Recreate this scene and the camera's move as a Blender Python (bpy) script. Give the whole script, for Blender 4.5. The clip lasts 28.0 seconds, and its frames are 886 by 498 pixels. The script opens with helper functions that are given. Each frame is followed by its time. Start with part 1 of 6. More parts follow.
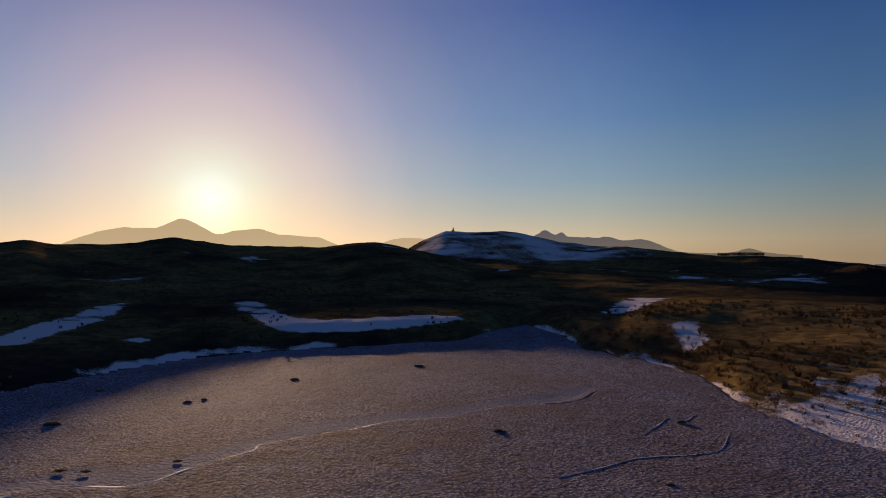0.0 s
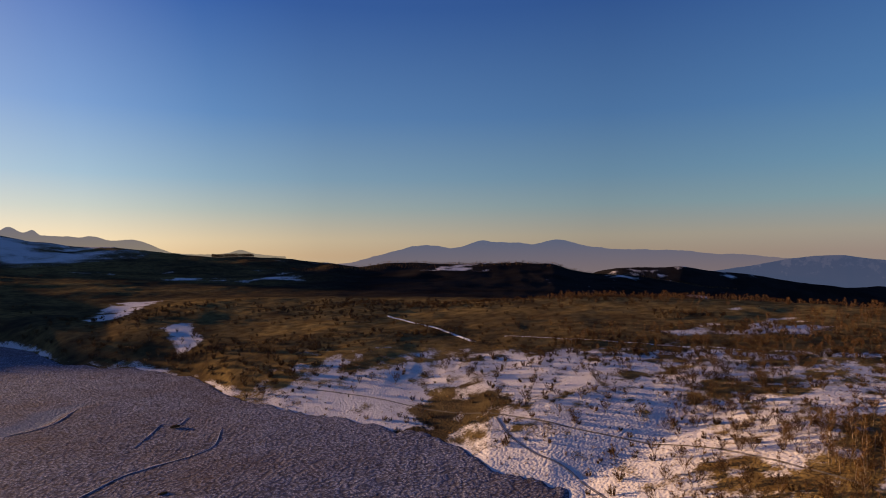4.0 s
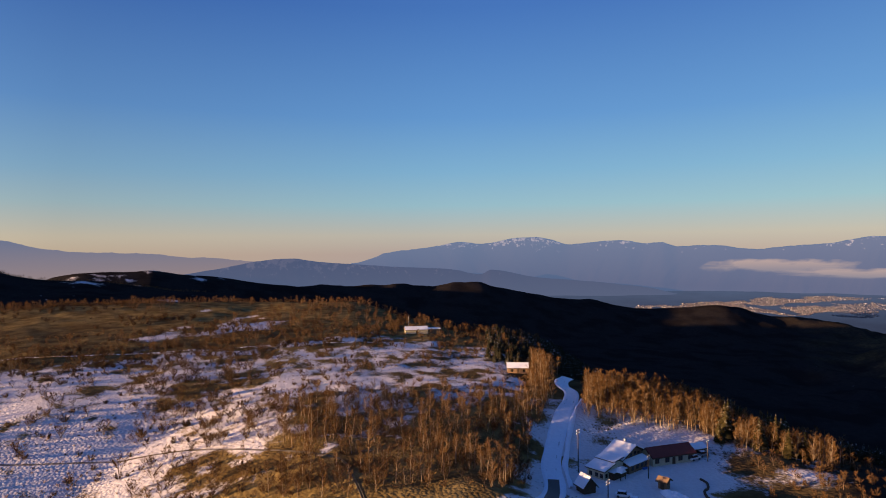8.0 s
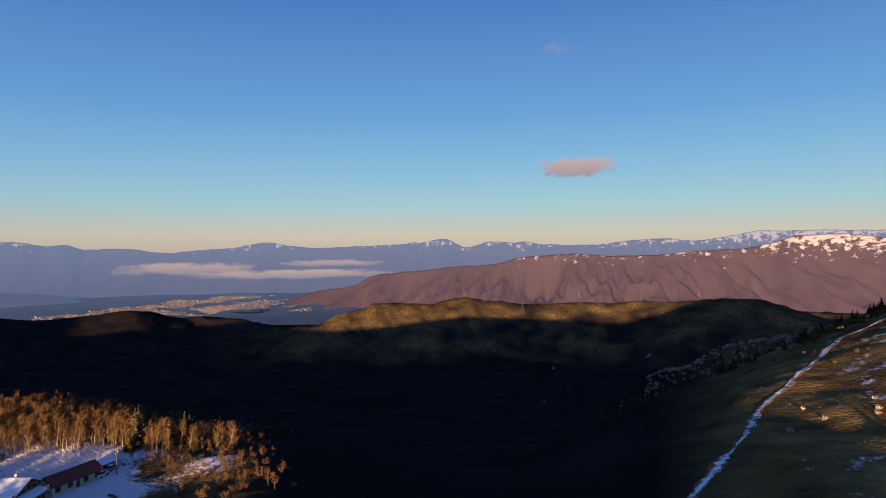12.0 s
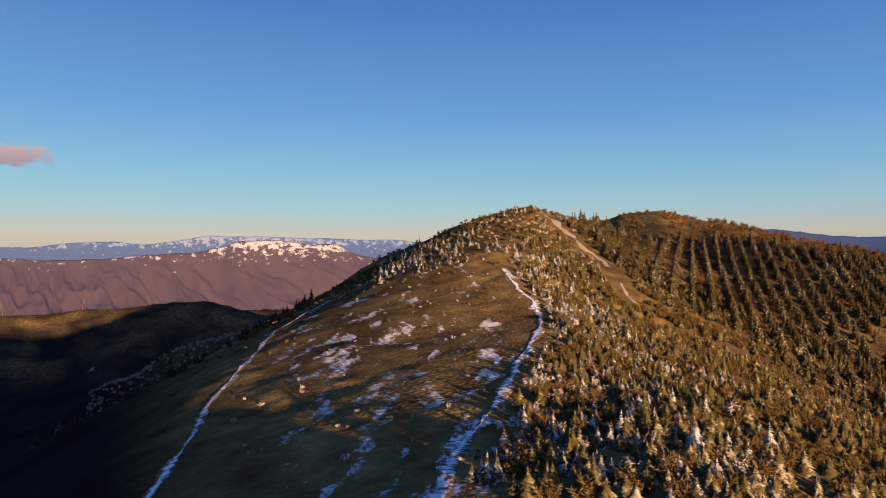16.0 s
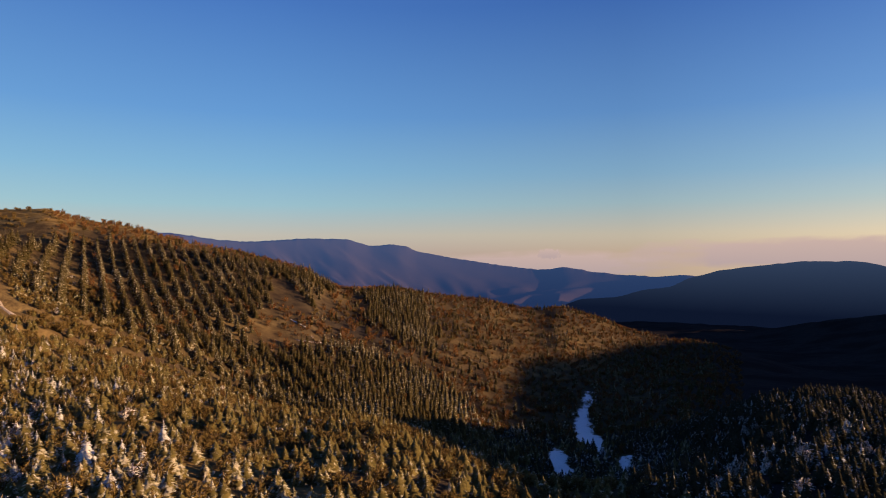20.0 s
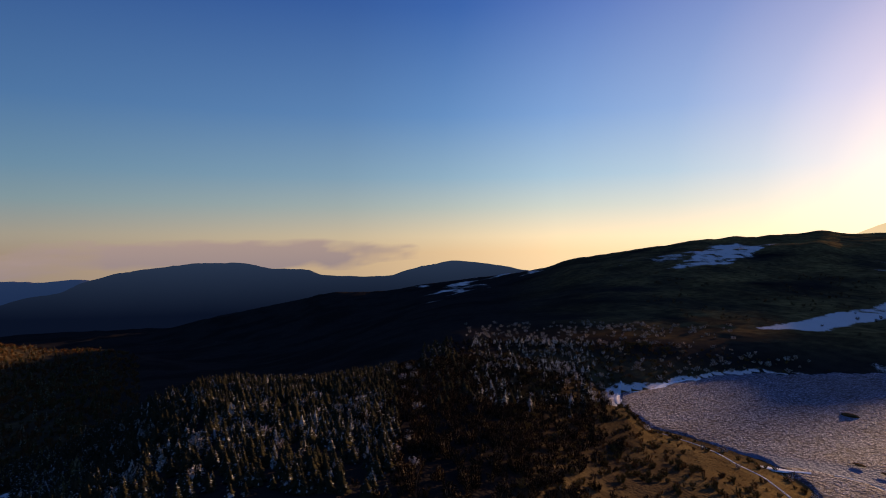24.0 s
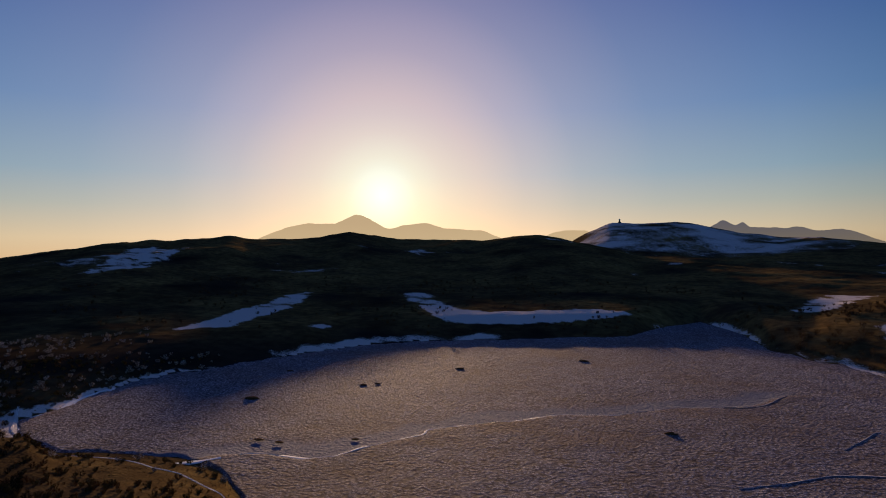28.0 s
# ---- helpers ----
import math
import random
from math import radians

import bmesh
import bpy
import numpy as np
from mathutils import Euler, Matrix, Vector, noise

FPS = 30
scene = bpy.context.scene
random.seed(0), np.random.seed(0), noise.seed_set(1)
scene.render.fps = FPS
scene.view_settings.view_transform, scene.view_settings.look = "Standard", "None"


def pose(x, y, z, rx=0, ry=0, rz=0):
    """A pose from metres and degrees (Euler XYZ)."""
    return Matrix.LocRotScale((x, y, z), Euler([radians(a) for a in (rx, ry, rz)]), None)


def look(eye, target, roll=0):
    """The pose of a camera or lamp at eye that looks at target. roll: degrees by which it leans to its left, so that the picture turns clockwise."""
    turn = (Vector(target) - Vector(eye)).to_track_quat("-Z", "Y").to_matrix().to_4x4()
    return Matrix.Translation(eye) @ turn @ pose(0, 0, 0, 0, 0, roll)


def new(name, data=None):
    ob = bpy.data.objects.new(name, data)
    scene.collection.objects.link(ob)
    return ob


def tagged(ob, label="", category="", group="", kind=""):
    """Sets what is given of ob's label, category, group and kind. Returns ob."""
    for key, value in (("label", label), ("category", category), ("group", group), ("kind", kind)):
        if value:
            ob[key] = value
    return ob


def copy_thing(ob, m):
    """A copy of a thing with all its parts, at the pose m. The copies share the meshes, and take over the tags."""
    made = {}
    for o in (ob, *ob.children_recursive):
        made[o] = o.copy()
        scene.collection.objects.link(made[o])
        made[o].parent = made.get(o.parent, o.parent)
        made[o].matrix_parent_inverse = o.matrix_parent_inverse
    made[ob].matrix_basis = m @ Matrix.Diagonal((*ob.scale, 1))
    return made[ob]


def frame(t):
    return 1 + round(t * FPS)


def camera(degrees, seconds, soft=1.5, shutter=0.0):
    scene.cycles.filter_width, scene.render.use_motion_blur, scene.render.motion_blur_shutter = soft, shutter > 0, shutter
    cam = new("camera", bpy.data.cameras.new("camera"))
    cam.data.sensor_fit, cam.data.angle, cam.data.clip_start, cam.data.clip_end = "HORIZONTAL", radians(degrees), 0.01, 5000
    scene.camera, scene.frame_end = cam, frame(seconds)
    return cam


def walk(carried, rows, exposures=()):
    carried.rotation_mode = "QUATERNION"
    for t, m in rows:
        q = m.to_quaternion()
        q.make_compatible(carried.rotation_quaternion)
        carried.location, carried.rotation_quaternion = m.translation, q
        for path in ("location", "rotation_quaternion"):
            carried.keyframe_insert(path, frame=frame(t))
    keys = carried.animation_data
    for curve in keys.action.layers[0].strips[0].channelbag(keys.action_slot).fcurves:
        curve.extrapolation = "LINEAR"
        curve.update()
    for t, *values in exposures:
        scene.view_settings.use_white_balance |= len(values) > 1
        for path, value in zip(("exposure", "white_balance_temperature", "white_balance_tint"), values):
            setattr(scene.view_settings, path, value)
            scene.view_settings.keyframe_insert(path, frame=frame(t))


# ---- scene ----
EYE = 70.0  # metres over the marsh
EXPOSURE = 1.65


def rig():
    """The hovering turn: seconds, yaw, pitch, roll."""
    rows = []
    for t, yaw, pitch, roll in PATH:
        rows.append((t, pose(0, 0, EYE, 90 + pitch, roll, yaw)))
    return rows


STOPS = [(0, -1.22), (3, -0.8), (6, -0.22), (9, 0.0), (18, 0.05), (21, 0.05), (24, -0.5), (26, -0.9), (28, -1.15)]
PATH = [
    (0, -0.00, 0.76, 0.32), (0.5, -5.87, 0.78, 0.29), (1, -12.16, 0.75, 0.45),
    (1.5, -17.82, 0.74, 0.45), (2, -22.93, 0.70, 0.52), (2.5, -27.79, 0.65, 0.59),
    (3, -33.17, 0.64, 0.57), (3.5, -38.85, 0.59, 0.56), (5.5, -62.14, 0.49, 0.39),
    (6, -68.07, 0.50, 0.37), (6.5, -73.47, 0.48, 0.34), (7, -78.89, 0.45, 0.36),
    (7.5, -84.71, 0.46, 0.38), (8, -91.00, 0.46, 0.45), (8.5, -97.53, 0.44, 0.44),
    (9, -104.16, 0.42, 0.46), (9.5, -110.90, 0.39, 0.43), (10, -117.32, 0.40, 0.38),
    (10.5, -124.01, 0.39, 0.38), (11, -130.43, 0.38, 0.41), (11.5, -136.43, 0.40, 0.44),
    (12, -141.99, 0.44, 0.39), (12.5, -147.76, 0.43, 0.37), (14.5, -171.22, 0.47, 0.16),
    (15, -177.25, 0.54, 0.26), (15.5, -183.61, 0.52, 0.28), (16, -190.02, 0.54, 0.27),
    (16.5, -196.53, 0.54, 0.32), (17, -202.81, 0.54, 0.32), (17.5, -209.30, 0.55, 0.33),
    (18, -215.97, 0.53, 0.46), (18.5, -222.91, 0.54, 0.48), (19, -229.58, 0.50, 0.54),
    (19.5, -236.04, 0.49, 0.51), (20, -242.25, 0.45, 0.43), (20.5, -249.07, 0.43, 0.53),
    (21, -255.51, 0.42, 0.54), (21.5, -261.99, 0.37, 0.55), (23.5, -287.76, 0.32, 0.39),
    (24, -294.33, 0.29, 0.41), (24.5, -300.96, 0.32, 0.51), (25, -307.42, 0.28, 0.48),
    (25.5, -313.98, 0.28, 0.47), (26, -320.18, 0.25, 0.44), (26.5, -326.41, 0.23, 0.43),
    (27, -332.35, 0.22, 0.42), (27.5, -338.52, 0.21, 0.43), (28, -344.95, 0.20, 0.46),
]
cam = camera(71.39, 28.0, soft=1.0)
walk(cam, rig(), exposures=[(t, EXPOSURE + v) for t, v in STOPS])

# ---- sky and sun ----
SUN_AZ, SUN_EL = -20.6, 5.15
sky = bpy.data.worlds.new("sky")
scene.world = sky
sky.use_nodes = True
nt = sky.node_tree
nt.nodes.clear()


def wn(kind, **kw):
    n = nt.nodes.new(kind)
    for k, v in kw.items():
        n.inputs[k].default_value = v
    return n


tex = nt.nodes.new("ShaderNodeTexSky")
tex.sky_type, tex.sun_disc = "NISHITA", False
tex.sun_elevation, tex.sun_rotation = radians(SUN_EL), radians(SUN_AZ)
tex.altitude, tex.air_density, tex.dust_density, tex.ozone_density = 1600, 1.0, 0.4, 2.0
coord = nt.nodes.new("ShaderNodeTexCoord")
split = nt.nodes.new("ShaderNodeSeparateXYZ")
nt.links.new(coord.outputs["Generated"], split.inputs[0])


def wmath(op, p, q=0.0, clamp=False):
    n = nt.nodes.new("ShaderNodeMath")
    n.operation, n.use_clamp = op, clamp
    for v, s in ((p, n.inputs[0]), (q, n.inputs[1])):
        if isinstance(v, float):
            s.default_value = v
        else:
            nt.links.new(v, s)
    return n.outputs[0]


def wramp(fac, *stops, blend="LINEAR"):
    n = nt.nodes.new("ShaderNodeValToRGB")
    els = n.color_ramp.elements
    while len(els) < len(stops):
        els.new(0.5)
    for el, (p, c) in zip(els, stops):
        el.position, el.color = p, (*c, 1)
    n.color_ramp.interpolation = blend
    nt.links.new(fac, n.inputs[0])
    return n.outputs[0]


def wmix(kind, fac, p, q):
    n = nt.nodes.new("ShaderNodeMix")
    n.data_type, n.blend_type = "RGBA", kind
    for v, s in ((fac, n.inputs[0]), (p, n.inputs[6]), (q, n.inputs[7])):
        if isinstance(v, float):
            s.default_value = v
        elif isinstance(v, tuple):
            s.default_value = (*v, 1)
        else:
            nt.links.new(v, s)
    return n.outputs[2]


a, e = radians(SUN_AZ), radians(SUN_EL)
toward = (math.sin(a) * math.cos(e), math.cos(a) * math.cos(e), math.sin(e))
# clear winter dawn: blue overhead, rose and yellow along the horizon, gold round the sun
high = wmath("DIVIDE", split.outputs[2], 0.6, True)
dusk = wramp(high, (0.0, (0.40, 0.31, 0.30)), (0.05, (0.46, 0.41, 0.36)), (0.13, (0.28, 0.45, 0.52)), (0.22, (0.19, 0.39, 0.57)), (0.36, (0.11, 0.28, 0.57)), (0.62, (0.052, 0.158, 0.46)), (1.0, (0.03, 0.10, 0.36)))
dawn = wramp(high, (0.0, (0.74, 0.50, 0.29)), (0.04, (0.74, 0.55, 0.36)), (0.12, (0.44, 0.445, 0.42)), (0.2, (0.25, 0.36, 0.49)), (0.36, (0.11, 0.225, 0.49)), (0.62, (0.03, 0.095, 0.37)), (1.0, (0.02, 0.065, 0.28)))
nearer = nt.nodes.new("ShaderNodeVectorMath")
nearer.operation = "DOT_PRODUCT"
nt.links.new(coord.outputs["Generated"], nearer.inputs[0])
nearer.inputs[1].default_value = toward
side = wmath("MULTIPLY_ADD", nearer.outputs["Value"], 0.8, True)
nt.nodes[-1].inputs[2].default_value = 0.25
angle = wmath("DIVIDE", wmath("ARCCOSINE", nearer.outputs["Value"]), radians(45.0), True)
halo = wramp(angle, (0.0, (1.0, 1.0, 0.88)), (0.05, (1.0, 0.95, 0.66)), (0.08, (0.96, 0.82, 0.50)), (0.13, (0.86, 0.63, 0.38)), (0.2, (0.72, 0.48, 0.30)), (0.29, (0.45, 0.31, 0.225)), (0.4, (0.25, 0.19, 0.155)), (0.55, (0.12, 0.105, 0.098)), (0.75, (0.05, 0.042, 0.038)), (1.0, (0, 0, 0)))
graded = wmix("ADD", 1.0, wmix("MIX", side, dusk, dawn), halo)
around = wmath("DIVIDE", wmath("ARCCOSINE", nearer.outputs["Value"]), radians(150.0), True)
graded = wmix("MULTIPLY", 1.0, graded, wramp(around, (0.0, (1.8, 1.7, 1.6)), (0.02, (1.6, 1.5, 1.4)), (0.05, (1.6, 1.5, 1.4)), (0.1, (1.75, 1.66, 1.56)), (0.23, (1.75, 1.75, 1.64)), (0.36, (1.10, 1.12, 1.10)), (0.53, (0.80, 0.83, 0.86)), (0.75, (0.97, 0.98, 1.0)), (1.0, (1.05, 1.03, 1))))
SKY = 0.1
level = 1.0 / (SKY * 2 ** EXPOSURE)
graded = wmix("MULTIPLY", 1.0, graded, (level, level, level))
bg = wn("ShaderNodeBackground", Strength=SKY)
wo = nt.nodes.new("ShaderNodeOutputWorld")
nt.links.new(wmix("ADD", 0.08, graded, tex.outputs[0]), bg.inputs[0])
nt.links.new(bg.outputs[0], wo.inputs[0])

sun = new("sun", bpy.data.lights.new("sun", "SUN"))
sun.data.energy, sun.data.angle, sun.data.color = 5.0, radians(0.53), (1.0, 0.63, 0.34)
sun.matrix_world = look((0, 0, 200), Vector((0, 0, 200)) - Vector(toward))


# skylines of the ridges: bearing and height over the horizon, in degrees
SUN_RIDGE = [(-92, -7.0), (-86, -5.6), (-80, -4.4), (-75.2, -3.6), (-72, -3.5), (-67.2, -3), (-62.2, -2.3), (-58.6, -1.6), (-55.9, -1), (-53.3, -0.3),
    (-50.2, -0), (-46.5, 0.4), (-44.4, 0.8), (-38.9, 1.2), (-37.6, 1.5), (-35.9, 1.5), (-34.4, 1.6),
    (-32.5, 1.3), (-29.6, 1.2), (-26.6, 1.4), (-25.1, 1.7), (-23.6, 1.9), (-21.5, 1.6), (-18.4, 1.2),
    (-14.2, 1.1), (-11.6, 1.2), (-7.4, 1.6), (-4.9, 1.4), (-1.8, 0.8), (1.1, 0.1), (3, -0.5)]
RADAR_HILL = [(-4.4, 0.2), (-2.8, 1.1), (-1.3, 1.9), (0.6, 2.6), (3.5, 2.5), (5.9, 2.4), (6.3, 2.4), (8.4, 2),
    (10.6, 1.4), (13.3, 1.1), (15.7, 1), (19.6, 0.5), (21.6, 0.3), (24.6, 0.1), (28.3, -0), (31.9, -0.3),
    (35.6, -0.8), (39.2, -1.5)]
DARK_RIDGE = [(31.3, -0.9), (34.4, -0.6), (36.5, -0.9), (39.7, -0.7), (44.9, -0.7), (50, -0.8), (54.5, -0.9),
    (56.4, -1.3), (58.8, -1.7), (61.1, -1.9), (64.1, -2.4), (68.3, -3)]
SOUTH_RIDGE = [(57.7, -1.9), (58.8, -1.5), (60.9, -1.1), (65.6, -1.1), (68.2, -1.5), (70.8, -1.8), (73.3, -2.2),
    (75.8, -2.6), (77.8, -2.9), (80.7, -3.4)]
BROWN_HILL = [(73.3, -3.4), (76.3, -2.9), (79.2, -2.7), (83, -2.7), (84, -2.6), (85.7, -2.8), (86.6, -2.7),
    (89.7, -2.9), (92.3, -2.5), (94.4, -2.6), (96.5, -3), (98.1, -3.4), (101.2, -4), (104.2, -4.1),
    (106.6, -4.6), (109.5, -4.9), (112.3, -4.8), (115, -4.5), (118, -4.9), (120.4, -5.2), (124.2, -5.4)]
DOME = [(14.5, -6.8), (17.1, -5.4), (20.8, -4.6), (25.2, -3.9), (28.7, -3.7), (31.8, -3.9), (36.5, -4.2),
    (39.6, -4.9), (42.8, -5.8), (46.4, -6.4)]
PLATEAU = [(46.1, -6.7), (49.5, -5.9), (52.5, -5.4), (57.7, -4.9), (62.9, -4.6), (68.2, -4.3), (71.3, -4.3),
    (73.3, -4.6), (76.4, -4.7), (81.4, -5.5), (86.6, -6.5), (89.7, -6.9), (93.4, -7.8)]
PEAK = [(-182.9, -5.3), (-180.5, -3.3), (-177.6, -1.1), (-175.1, 0.1), (-172, 1.2), (-168.9, 2.5),
    (-165.8, 3.5), (-163.1, 4.1), (-161.6, 4.2), (-160, 3.5), (-157.9, 2.2), (-154.8, 0), (-152.3, -2.1),
    (-149.8, -4.1)]
SIDE_SPUR = [(162.5, -10.2), (166, -8.3), (169, -7.3), (172, -6.7), (175.5, -5.8)]
GOLD_TOP = [(-160, 2.9), (-157.9, 3.1), (-155.8, 3.1), (-153.3, 3.6), (-150.7, 3.8), (-148.3, 3.1),
    (-144.9, 2.5), (-142.1, 1.7), (-139.9, 1.1), (-137.3, 0.6), (-134, -0.3), (-130.2, -1.4), (-128.4, -2.7),
    (-124.8, -4.1), (-121.1, -5.7)]
PLANTATION = [(-129.4, -4.3), (-126.3, -3.3), (-122.2, -3.2), (-120.1, -3.7), (-116.9, -4.2), (-114.3, -4.3),
    (-111.7, -5), (-108.6, -5.3), (-107.1, -5), (-105.1, -5.5), (-102.6, -6.4), (-100.7, -7.1), (-97, -7.7)]
FOREST_DOME = [(-98.4, -17.8), (-94.7, -15.7), (-91.1, -13.9), (-86.9, -12.6), (-84.4, -12), (-81, -12.6),
    (-77.3, -13.2), (-72.8, -12.9), (-71.1, -13.2), (-68.7, -12.5), (-68.2, -12), (-65.3, -11.3),
    (-64.9, -11.7), (-62.2, -11.2), (-59.7, -10.7), (-57.1, -10), (-53.9, -9)]
PYLON_RIDGE = [(129.7, -6.1), (132.3, -5.2), (134.9, -4.7), (135.5, -4.2), (138, -4.1), (139.1, -4.1),
    (140.6, -4.3), (141.9, -4), (144.7, -3.9), (148.6, -4.1), (150.9, -4.2), (153.7, -4.4), (156.6, -4.3),
    (159.6, -4.1), (162.7, -3.9), (165.8, -3.7), (169.2, -3.7), (172, -4.5), (175.2, -5.2)]
MARSH_FAR = [(-49.6, -12.5), (-47.6, -12.2), (-44.5, -11.1), (-41.2, -10.3), (-36.8, -10), (-33.1, -9.5),
    (-30.2, -9.3), (-24.7, -8.7), (-18.5, -8.3), (-14.3, -8.1), (-9.1, -8.1), (-3.9, -7.9), (1.5, -7.7),
    (4.8, -6.7), (7.5, -6.2), (10.6, -7), (12.8, -8.2), (15.1, -8.7), (19.5, -9.3), (22.5, -10.2), (25.6, -12),
    (29.7, -13.2), (33.9, -14.2), (39.1, -15.4), (43.2, -16.2), (46.2, -17.3), (48.6, -18.9), (51.5, -19.6),
    (54.2, -20.2)]
MARSH_NEAR = [(-49.2, -14), (-47.2, -15.2), (-43.3, -15.8), (-37.8, -17.1), (-35, -18.3), (-34.1, -19.6),
    (-33.2, -20.7)]
FAR_SUN_RANGE = [(-32.5, 0.8), (-31.6, 1.3), (-28.6, 2.4), (-27.4, 2.6), (-25.1, 2.6), (-23.8, 3.1), (-23, 3.4),
    (-22, 3.1), (-21.3, 2.7), (-20, 2.1), (-18.7, 2.4), (-16.8, 2.6), (-14.7, 2.1), (-13.1, 2), (-11.6, 1.9),
    (-10, 1.3), (-7.9, 0.7), (-5.9, 1.2), (-4.9, 1.6), (-3.6, 1.8), (-2.1, 1.8), (-0.8, 1.1)]
FAR_PEAKS = [(8.1, 1.8), (8.8, 2.1), (9.4, 2.4), (10.3, 2), (10.9, 2.2), (11.5, 1.8), (13.8, 1.7), (14.8, 1.8),
    (16.4, 1.4), (17.9, 1.5), (19, 1.2), (20.9, 0.4), (23.6, 0.2), (25.3, 0.3), (26.4, 0.6), (27.4, 0.3),
    (30.2, -0)]
FAR_SOUTH = [(35, -0.7), (38.2, -0.1), (40.5, 0.5), (42.5, 0.9), (44.2, 0.8), (45.4, 0.6), (47.1, 1),
    (48.2, 1.3), (49.5, 1.1), (51.3, 1.1), (52.8, 0.9), (55.1, 1.3), (56.2, 1.1), (57.7, 0.7), (60.4, 0.4),
    (63, 0.3), (65.6, 0.2), (68.2, -0.1), (70.8, -0.2), (73.3, -0.5), (78.3, -0.8), (83, -1.1)]
FAR_WEST = [(82.5, -0.8), (86.1, 0.2), (88.7, 0.5), (90.8, 0.8), (92.6, 1.1), (94.5, 0.9), (96, 1.1),
    (97.6, 1.4), (99.2, 1.5), (100.7, 1.3), (102.7, 0.8), (104.7, 1), (107.2, 1.1), (109.1, 0.8), (110.5, 0.9),
    (111.9, 0.5), (114.6, 0.6), (117.8, 0.2), (120.9, 0.5), (122.9, 0.6), (126, 1.1), (128.1, 0.8),
    (130.7, 0.6), (133.4, 0.7), (138.1, 0.9), (139.6, 1.1)]
FAR_WHITE = [(139.6, 1), (142.1, 1.4), (144.1, 0.6), (146.6, 1.1), (148.6, 1), (149.5, 1.1), (151.3, 0.8),
    (151.8, 0.8), (155.7, 0.7), (158.1, 1), (161.7, 1.2), (164.2, 1), (167.3, 1.4), (169.4, 1.8), (171.5, 1.7),
    (173.6, 1.7), (176.3, 1.6), (178.1, 1.6), (180.4, 1.5), (182.9, 1.4), (185.4, 1.4), (187.9, 1.1),
    (190.2, 0.6)]
BLUE_HILLS = [(61.9, -3.4), (65.6, -2.4), (68.2, -1.6), (71.3, -1.1), (72.8, -0.8), (74.3, -0.5), (77.3, -0.3),
    (79.3, -0.6), (81.6, -0.8), (84.4, -1), (87.4, -1.2), (91.6, -1.4), (94.5, -1.9), (95.4, -1.5),
    (99.6, -2.2), (104.7, -2.6), (109.5, -3.1), (113.2, -3.8)]
BROWN_MOUNTAIN = [(122.9, -5.7), (126.5, -4.5), (130.2, -3.4), (133.9, -2.8), (135.5, -2), (140.3, -1.5),
    (143.1, -1.2), (146.9, -1), (149.1, -0.4), (154.2, -0.1), (157.1, -0.3), (161.6, -0.2), (164.2, 0.1),
    (167.9, 0.3), (170, 0.7), (172.1, 1.3), (174.7, 1.4), (177.3, 1.1), (179.9, 1), (181.7, 0.2), (184.9, -0.5),
    (187.8, -1.6)]
NORTH_RANGE = [(-144.7, 1.4), (-142.1, 2), (-139.9, 1.7), (-138.1, 1.4), (-135.2, 1.2), (-132.3, 1.4),
    (-129.3, 1.5), (-126.8, 1.4), (-124.2, 0.8), (-122.1, 0.9), (-120.1, 0.3), (-116.9, -0.4), (-114.3, -0.8),
    (-111.7, -1.2), (-108.6, -1.5), (-106.6, -1.3), (-104.1, -1.7), (-101.1, -2), (-98.8, -2.1), (-96.2, -2),
    (-94.2, -2.4)]
NORTH_EAST_HILL = [(-107.6, -4.9), (-105, -4.2), (-102.4, -4), (-99.8, -3.3), (-97.7, -3), (-95.6, -2.1),
    (-93, -1.5), (-89.9, -1.1), (-87.3, -0.8), (-84.3, -0.8), (-81.9, -1.2), (-80.4, -1.4), (-78.1, -1.5),
    (-76.7, -2), (-74.5, -2.1), (-72.7, -2.2), (-70.6, -2.1), (-68.6, -1.5), (-66.6, -1.1), (-64.7, -0.8),
    (-62.2, -1), (-59.6, -1.4), (-58, -1.7), (-54.9, -2.2)]


# ---- the lie of the land ----
def lattice(ix, iy, seed):
    h = (ix.astype(np.int64) * 374761393 + iy.astype(np.int64) * 668265263 + seed * 974634777) & 0x7FFFFFFF
    h = ((h ^ (h >> 13)) * 1274126177) & 0x7FFFFFFF
    return ((h ^ (h >> 16)) & 0xFFFF) / 32767.5 - 1.0


def vnoise(x, y, seed=0):
    """Smooth value noise, -1 to 1."""
    ix, iy = np.floor(x), np.floor(y)
    fx, fy = x - ix, y - iy
    fx, fy = fx * fx * (3 - 2 * fx), fy * fy * (3 - 2 * fy)
    a, b = lattice(ix, iy, seed), lattice(ix + 1, iy, seed)
    c, d = lattice(ix, iy + 1, seed), lattice(ix + 1, iy + 1, seed)
    return (a + (b - a) * fx) * (1 - fy) + (c + (d - c) * fx) * fy


def fbm(x, y, size, octaves=4, seed=0, gain=0.5):
    total, amp = 0.0 * x, 1.0
    for k in range(octaves):
        total = total + amp * vnoise(x / size + 17.3 * k, y / size - 9.1 * k, seed + k)
        size, amp = size / 2.07, amp * gain
    return total


def step(a, b, x):
    u = np.clip((x - a) / (b - a), 0, 1)
    return u * u * (3 - 2 * u)


def bearing(x, y):
    return np.degrees(np.arctan2(x, y))


def near_az(az, mid):
    """Bearings brought within half a turn of mid."""
    return mid + (az - mid + 180) % 360 - 180


NODES = np.array([0, 60, 130, 190, 260, 350, 550, 900, 1500, 2500, 4950])
FLOOR = {}


